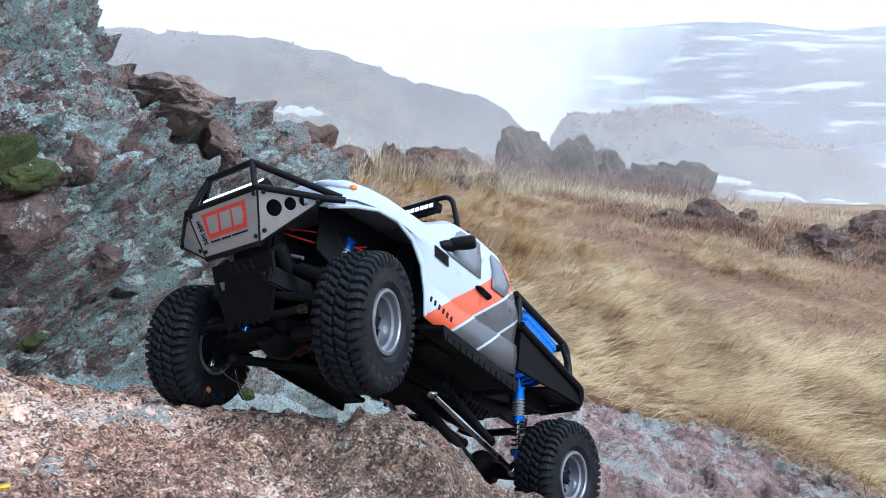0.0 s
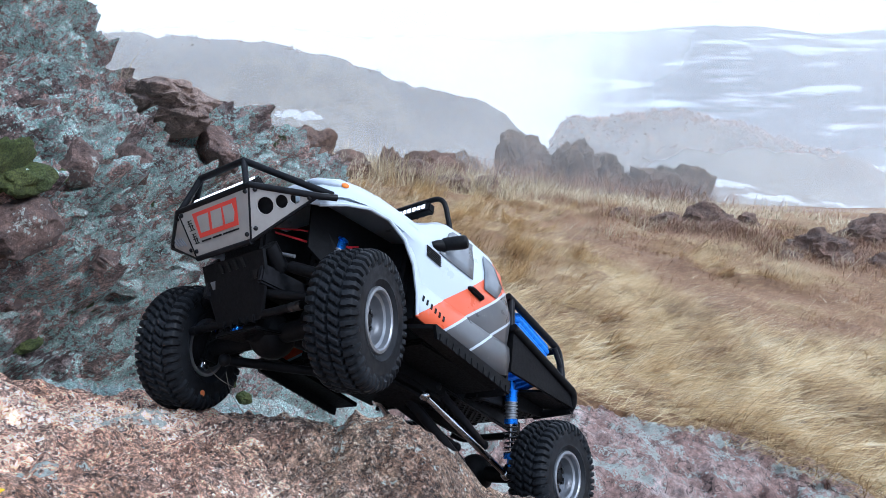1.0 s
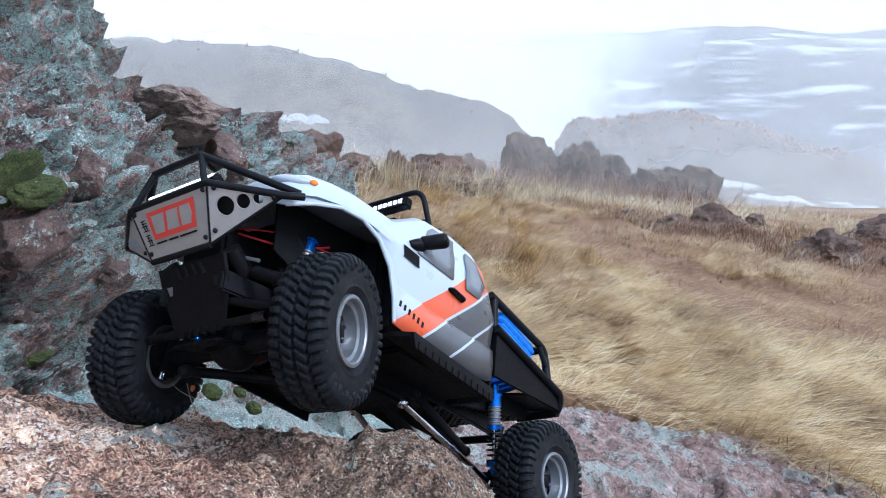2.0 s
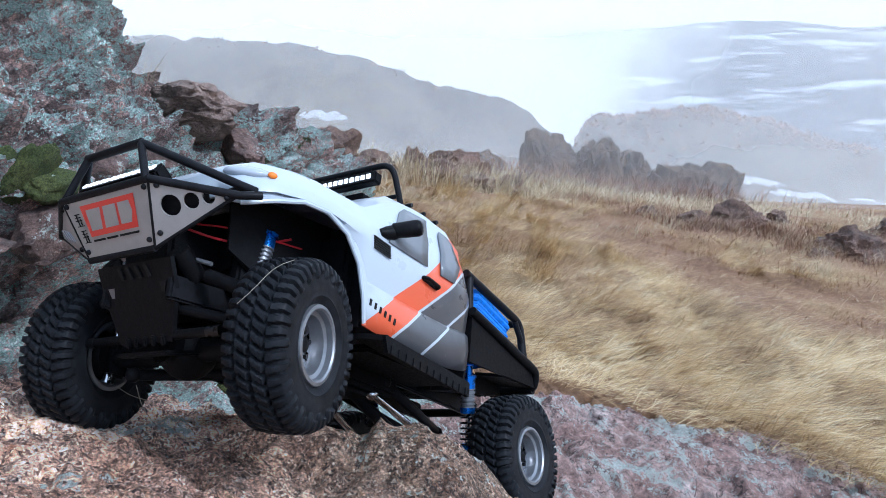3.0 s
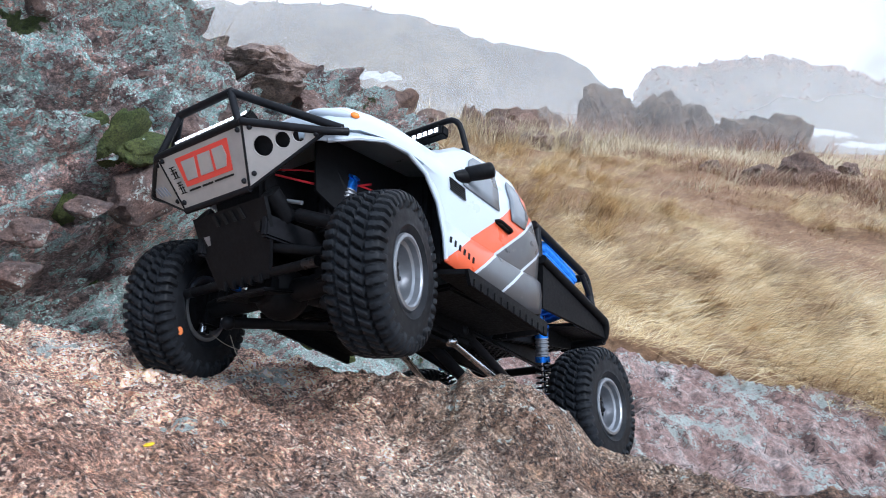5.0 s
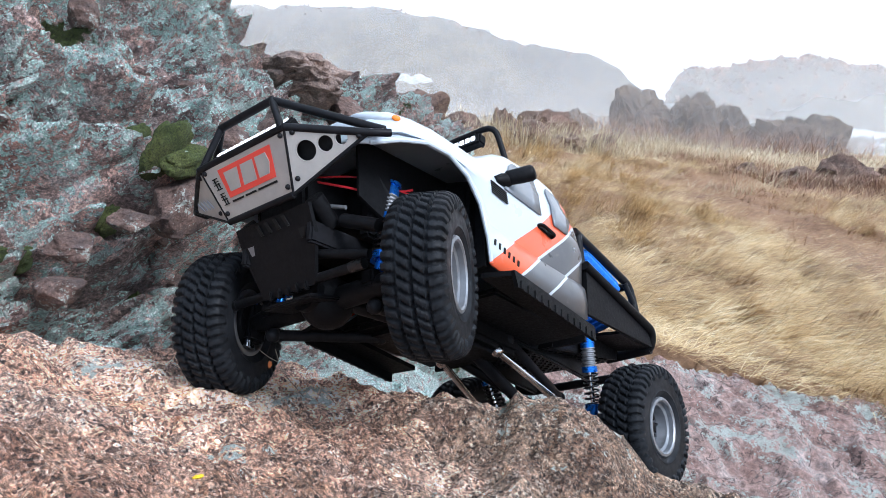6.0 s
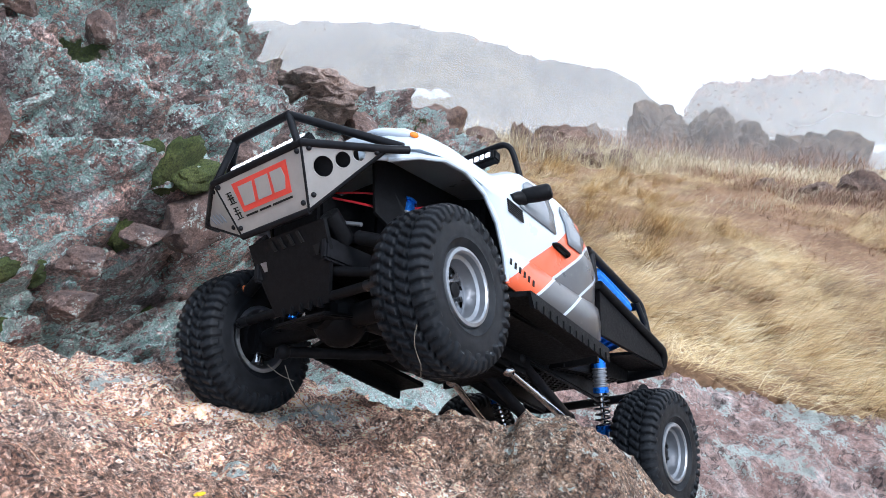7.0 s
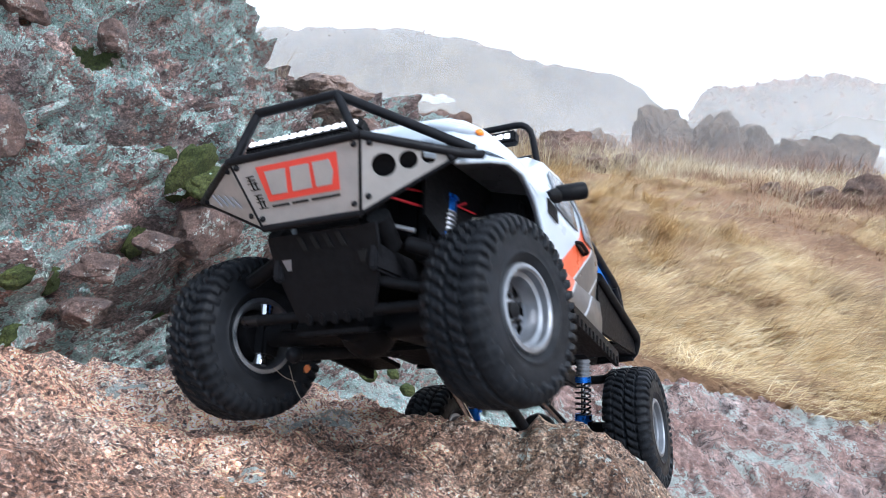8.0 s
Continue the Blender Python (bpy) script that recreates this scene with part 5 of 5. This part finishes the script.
def shock(top, bottom, parent):
    top, bottom = Vector(top), Vector(bottom)
    d = (bottom - top)
    b2 = bmesh.new()
    tube(b2, [top, top + d * 0.1, top + d * 0.101, top + d * 0.13, top + d * 0.131, top + d * 0.24], [0.0042, 0.0042, 0.0080, 0.0080, 0.0068, 0.0068])
    s = smooth(part("shock", b2, BLUE, parent, "blue coil-over shock absorber"))
    b2 = bmesh.new()
    tube(b2, [top + d * 0.44, top + d * 0.50], 0.0074)
    smooth(part("shock_collar", b2, BLUE, s))
    b2 = bmesh.new()
    tube(b2, [bottom - d * 0.17, bottom - d * 0.101, bottom - d * 0.1, bottom], [0.0078, 0.0078, 0.004, 0.004])
    smooth(part("spring_cup", b2, BLUE, s))
    b2 = bmesh.new()
    tube(b2, [top + d * (0.24 + 0.2 * j / 20) for j in range(21)], [0.0070 if j % 4 < 2 else 0.0056 for j in range(21)], 12)
    smooth(part("shock_body", b2, SILVER, s))
    b2 = bmesh.new()
    tube(b2, [top + d * 0.5, bottom - d * 0.1], 0.0022)
    smooth(part("shock_rod", b2, CHROME, s))
    b2 = bmesh.new()
    u = d.cross(Vector((1, 0, 0))).normalized()
    w = d.cross(u).normalized()
    tube(b2, [top + d * (0.50 + 0.34 * q / 60) + 0.0068 * (math.cos(q * 0.63) * u + math.sin(q * 0.63) * w) for q in range(61)], 0.0009, 6)
    smooth(part("spring", b2, SPRING, s))


for sgn in (1, -1):
    shock((-0.262, sgn * 0.062, 0.052), (-0.288, sgn * 0.053, -0.031 if sgn > 0 else -0.020), truck)
    shock((-0.004, sgn * 0.050, 0.092), (0.004, sgn * 0.052, 0.012), truck)

# underside: gearbox, skid, drive shafts, links
b2 = bmesh.new()
box(b2, (-0.125, 0, 0.016), (0.13, 0.075, 0.018), None, 0.004)
part("gearbox", b2, BLACK, truck, "black gearbox")
b2 = bmesh.new()
box(b2, (-0.12, 0, 0.006), (0.10, 0.062, 0.006), None, 0.003)
part("belly_plate", b2, BLACK, truck)
b2 = bmesh.new()
box(b2, (-0.15, 0, 0.024), (0.12, 0.165, 0.006), None, 0.002)
part("floor_pan", b2, BLACK, truck)
for sgn in (1, -1):
    for a, b, mat in (((-0.165, sgn * 0.030, 0.006), (-0.288, sgn * 0.048, -0.038), CHROME), ((-0.175, sgn * 0.034, 0.018), (-0.285, sgn * 0.018, -0.006), FRAME_BLACK), ((-0.085, sgn * 0.030, 0.006), (0.006, sgn * 0.052, -0.014), FRAME_BLACK)):
        b2 = bmesh.new()
        tube(b2, [a, b], 0.0032 if mat is CHROME else 0.0044)
        for p in (a, b):
            bmesh.ops.create_icosphere(b2, subdivisions=2, radius=0.0058, matrix=Matrix.Translation(p))
        smooth(part("link_rod", b2, mat, truck, "bright steel link rod" if mat is CHROME else ""))
b2 = bmesh.new()
tube(b2, [(-0.17, 0.0, 0.012), (-0.275, 0.0, -0.028)], 0.0055)
smooth(part("drive_shaft", b2, FRAME_BLACK, truck))
b2 = bmesh.new()
tube(b2, [(-0.08, 0.01, 0.008), (0.0, 0.012, 0.0)], 0.005)
smooth(part("drive_shaft", b2, FRAME_BLACK, truck))


def axle(name, steered):
    b2 = bmesh.new()
    tube(b2, [(0, -0.082, 0), (0, -0.06, 0), (0, 0.06, 0), (0, 0.082, 0)], [0.0065, 0.0085, 0.0085, 0.0065], 14)
    bmesh.ops.create_icosphere(b2, subdivisions=3, radius=1, matrix=Matrix.Translation((0, 0.004, 0)) @ Matrix.Diagonal((0.021, 0.018, 0.020, 1)))
    tube(b2, [(0.012, 0.004, 0), (0.021, 0.004, 0)] if steered else [(-0.012, 0, 0), (-0.021, 0, 0)], 0.013, 14)
    for s in (1, -1):
        box(b2, (0, s * 0.052, 0.004), (0.022, 0.012, 0.012), None, 0.002)
        if steered:
            box(b2, (0, s * 0.076, 0), (0.016, 0.010, 0.030), None, 0.002)
    if steered:
        tube(b2, [(0.030, -0.070, 0.002), (0.030, 0.070, 0.002)], 0.0034)
        tube(b2, [(0.026, 0.070, 0.010), (0.042, -0.020, 0.028)], 0.0034)
    ob = smooth(part(name, b2, BLACK, truck, "black axle housing"))
    if steered:
        for s in (1, -1):
            for z in (0.016, -0.016):
                b3 = bmesh.new()
                tube(b3, [(0.003, s * 0.077, z * 0.7), (0.003, s * 0.077, z * 1.25)], [0.004, 0.0048])
                smooth(part("kingpin", b3, CHROME, ob))
            b3 = bmesh.new()
            tube(b3, [(0.030, s * 0.058, 0.002), (0.030, s * 0.070, 0.002)], 0.0038)
            smooth(part("rod_end", b3, SPRING, ob))
    return ob


front_axle, rear_axle = axle("front_axle", True), axle("rear_axle", False)
front_axle.matrix_basis = pose(0.006, 0, 0)

R, WID = 0.0556, 0.0370


def tread(turn, y, side):
    """Height of the moulded lugs, 0 to 1, at a turn in lug pitches and a place across; side: how far down the wall, 0 to 1."""
    def pulse(v, half, soft):
        d = abs((v + 0.5) % 1.0 - 0.5)
        return sstep(half + soft, half - soft, d)
    a = abs(y)
    odd = 0.5 if y < 0 else 0.0
    if side <= 0 and a < 0.0090:
        return pulse(turn + odd + y * 95, 0.36, 0.07) * sstep(0.0004, 0.0014, a) * sstep(0.0090, 0.0080, a)
    k = turn + odd + 0.25 - a * 30
    reach = 0.95 if math.floor(k + 0.5) % 2 else 0.60
    wall = 1.0 if side <= 0 else sstep(reach, reach - 0.15, side) * (1 - 0.55 * side)
    return pulse(k, 0.33, 0.07) * sstep(0.0095, 0.0108, a) * wall


def tyre_mesh():
    """One moulded tyre about the y axis: carcass, staggered centre blocks, shoulder lugs running down the walls."""
    w, rr, seg = WID / 2, 0.0250, 46 * 8
    half = [(R - 0.0038, 0.0), (R - 0.0039, 0.008), (R - 0.0046, 0.0135), (R - 0.0062, 0.0163), (R - 0.0100, w * 0.985), (R - 0.0150, w * 1.045), (rr + 0.0090, w * 1.05),
            (rr + 0.0068, w * 1.035), (rr + 0.0060, w * 1.055), (rr + 0.0046, w * 1.0), (rr + 0.0022, w * 0.93), (rr, w * 0.80)]
    fine = []
    for (r0, y0), (r1, y1) in zip(half, half[1:]):
        n = max(1, round(math.hypot(r1 - r0, y1 - y0) / (0.0009 if r0 > R - 0.0145 else 0.0025)))
        fine += [(r0 + (r1 - r0) * i / n, y0 + (y1 - y0) * i / n) for i in range(n)]
    fine.append(half[-1])
    line = [(r, -y) for r, y in fine[:0:-1]] + fine
    verts = []
    for i, (r, y) in enumerate(line):
        (ra, ya), (rb, yb) = line[max(0, i - 2)], line[min(len(line) - 1, i + 2)]
        d = math.hypot(rb - ra, yb - ya)
        nr, ny = (yb - ya) / d, -(rb - ra) / d
        side = max(0.0, (R - 0.0062 - r) / 0.0085)
        for q in range(seg):
            h = 0.0034 * tread(q / 8, y, side) if side < 1 else 0.0
            a = 2 * math.pi * q / seg
            rad = r + nr * h
            verts.append((rad * math.cos(a), y + ny * h, rad * math.sin(a)))
    m = len(line)
    faces = [(i * seg + q, (i + 1) * seg + q, (i + 1) * seg + (q + 1) % seg, i * seg + (q + 1) % seg) for i in range(m - 1) for q in range(seg)]
    me = bpy.data.meshes.new("tyre")
    me.from_pydata(verts, [], faces)
    me.materials.append(RUBBER)
    me.shade_smooth()
    me.set_sharp_from_angle(angle=radians(42))
    return me


TYRE = tyre_mesh()


def wheel(outer):
    """One wheel about its own hub, outer face towards +y (outer=1) or -y."""
    hub = new("wheel")
    hub.parent = truck
    w, rr = WID / 2, 0.0250
    t = new("tyre", TYRE)
    t.parent, t["label"] = hub, "black knobbly off-road tyre"
    # rim: rolled lip, deep barrel, spoked disc set back
    o = outer
    bm2 = bmesh.new()
    lathe(bm2, [(rr + 0.0008, o * w * 0.90), (rr + 0.0002, o * w * 0.97), (rr - 0.0020, o * w * 0.99), (rr - 0.0032, o * w * 0.93), (rr - 0.0036, o * w * 0.72), (rr - 0.0062, o * w * 0.66),
                (rr - 0.0066, o * w * 0.30), (rr - 0.0066, -o * w * 0.55), (rr - 0.0040, -o * w * 0.80), (rr - 0.002, -o * w * 0.92), (rr + 0.0006, -o * w * 0.90)], 56)
    ri = smooth(part("rim", bm2, SILVER, hub, "satin silver deep-dish steel rim"))
    bm2 = bmesh.new()
    yo, n8 = o * w * 0.10, 8
    ring_r = (0.0080, 0.0125, 0.0170, 0.0190)
    sg = 64
    vs = [[bm2.verts.new((r_ * math.cos(2 * math.pi * q / sg), yo + o * (0.0030 if r_ < 0.012 else 0.0012 if r_ < 0.02 else 0), r_ * math.sin(2 * math.pi * q / sg))) for q in range(sg)] for r_ in ring_r]
    for i in range(3):
        for q in range(sg):
            if i == 1 and q % 8 in (2, 3, 4, 5):
                continue
            bm2.faces.new((vs[i][q], vs[i][(q + 1) % sg], vs[i + 1][(q + 1) % sg], vs[i + 1][q]))
    bm2.faces.new(vs[0])
    bmesh.ops.recalc_face_normals(bm2, faces=bm2.faces)
    disc = part("disc", bm2, CHROME, ri, "silver wheel disc with eight cut-outs")
    sm = disc.modifiers.new("thick", "SOLIDIFY")
    sm.thickness = 0.002
    for i in range(5):
        b3 = bmesh.new()
        a = 2 * math.pi * i / 5 + 0.3
        p = Vector((0.0085 * math.cos(a), yo + o * 0.003, 0.0085 * math.sin(a)))
        tube(b3, [p, p + Vector((0, o * 0.003, 0))], 0.0017, 6)
        part("wheel_nut", b3, SPRING, ri)
    b3 = bmesh.new()
    tube(b3, [(0, yo, 0), (0, yo + o * 0.0065, 0), (0, yo + o * 0.0075, 0)], [0.0052, 0.0050, 0.0034], 16)
    smooth(part("hub_cap", b3, BLACK, ri))
    # black disc added at the inner side to darken the rim's inside
    b3 = bmesh.new()
    tube(b3, [(0, -o * 0.0165, 0), (0, -o * 0.002, 0)], [0.0150, 0.0205], 20)
    smooth(part("rim_dark_disc", b3, BLACK, hub))
    return hub


wheels = {name: wheel(1 if name[1] == "L" else -1) for name in ("FL", "FR", "RL", "RR")}
# orange paint dot on the inner wall of the front wheel, straw caught on hub and tyre
b2 = bmesh.new()
lathe(b2, [(0.0001, 0), (0.0030, 0), (0.0028, 0.0007), (0.0001, 0.0008)], 16)
dot = part("paint_dot", b2, DOT, wheels["FR"], "small orange paint dot")
dot.matrix_basis = pose(-0.0355, WID / 2 * 1.065, 0.0205)
b2 = bmesh.new()
tube(b2, bent([(-0.006, 0.034, -0.014), (-0.016, 0.034, -0.030), (-0.040, 0.036, -0.046)], 0.01), [0.0003] * 7, 5)
tube(b2, bent([(0.010, 0.034, -0.018), (-0.004, 0.032, -0.022), (-0.020, 0.030, -0.022)], 0.01), [0.00028] * 7, 5)
straw = part("straw", b2, STRAW, truck, "dry grass stalks caught at the front hub")
straw.matrix_basis = pose(-0.002, -0.100, -0.004)
b2 = bmesh.new()
tube(b2, [(R * 1.01 * math.cos(0.3 + 0.12 * q), -0.010 + 0.0036 * q + 0.002 * math.sin(q), R * 1.01 * math.sin(0.3 + 0.12 * q)) for q in range(7)], 0.0002, 5)
part("stalk", b2, STRAW, wheels["FL"], "dry stalk stuck to the tyre")


# ---- what moves ----
TRUCK = [  # seconds, place, turn
    (0, -0.134, 0.6273, 0.4357, 19.05, -32.48, -135.39),
    (0.5, -0.1337, 0.6255, 0.436, 19.06, -32.51, -135.36),
    (1, -0.1369, 0.6227, 0.4403, 19.8, -33.12, -135.24),
    (1.5, -0.1462, 0.6112, 0.4485, 20.16, -33.47, -135),
    (3, -0.1887, 0.5232, 0.4611, 12.28, -27.23, -125.28),
    (3.5, -0.1829, 0.5229, 0.4591, 11.85, -27.67, -124.39),
    (4, -0.1893, 0.522, 0.4642, 13.76, -27.61, -124.38),
    (4.5, -0.1911, 0.5221, 0.4661, 15.15, -28.45, -124.88),
    (6, -0.1971, 0.5359, 0.4739, 21.61, -29.82, -126.72),
    (6.5, -0.1969, 0.5332, 0.4748, 21.4, -29.74, -126.09),
    (7, -0.1912, 0.5298, 0.4747, 20.43, -30.15, -124.97),
    (7.5, -0.1967, 0.5194, 0.4762, 16.92, -28.92, -122.63),
    (7.8, -0.1846, 0.4967, 0.4924, 14.9, -29.12, -115.52),
    (7.9, -0.1757, 0.4862, 0.4933, 12.67, -29.04, -111.88),
    (8, -0.1659, 0.4747, 0.4895, 9.49, -27.19, -108.95),
]
STEER = [(0, 18), (1.0, 19), (1.5, 20), (3.0, 17), (3.5, 15), (4.5, 12), (5.3, 21), (6.0, 25), (6.5, 23), (7.0, 5), (7.5, -15), (7.8, -14), (8.0, -12)]
SPIN = [(0, 240), (0.5, 243), (1.0, 248), (1.5, 273), (2.0, 310), (2.5, 345), (3.0, 368), (3.5, 400), (4.0, 455), (4.5, 503), (5.0, 552), (5.5, 605), (6.0, 655), (6.5, 740), (7.0, 821), (7.5, 894), (7.8, 990), (8.0, 1026)]
DROOP = [(0, -0.042), (1.5, -0.039), (3.0, -0.026), (4.5, -0.027), (6.0, -0.041), (7.0, -0.043), (7.5, -0.034), (8.0, -0.028)]


def between(table, t):
    return float(np.interp(t, [a for a, b in table], [b for a, b in table]))


def motions():
    walk(truck, [(row[0], pose(*row[1:])) for row in TRUCK])
    times = [i * 0.25 for i in range(33)]
    for name, ob in wheels.items():
        s = 1 if name[1] == "L" else -1
        rows = []
        for t in times:
            spin = Matrix.Rotation(radians(between(SPIN, t)), 4, "Y")
            if name[0] == "F":
                m = pose(0.006, s * 0.074, 0.001) @ Matrix.Rotation(radians(between(STEER, t)), 4, "Z") @ Matrix.Translation((0, s * 0.022, 0)) @ spin
            else:
                d = between(DROOP, t)
                m = pose(-0.295 - 0.012 * sstep(7.4, 8, t), 0, -0.032, math.degrees(math.atan2((d + 0.032), 0.096)), 0, 0) @ Matrix.Translation((0, s * 0.0985, 0)) @ spin
            rows.append((t, m))
        walk(ob, rows)
    walk(rear_axle, [(t, pose(-0.295 - 0.012 * sstep(7.4, 8, t), 0, -0.032, math.degrees(math.atan2(between(DROOP, t) + 0.032, 0.096)), 0, 0)) for t in times])
    walk(far_mist, [(0, pose(0, 560, 0)), (3, pose(15, 560, 0)), (4.5, pose(60, 560, 0)), (6, pose(330, 560, 0)), (8, pose(420, 560, 0))])


motions()
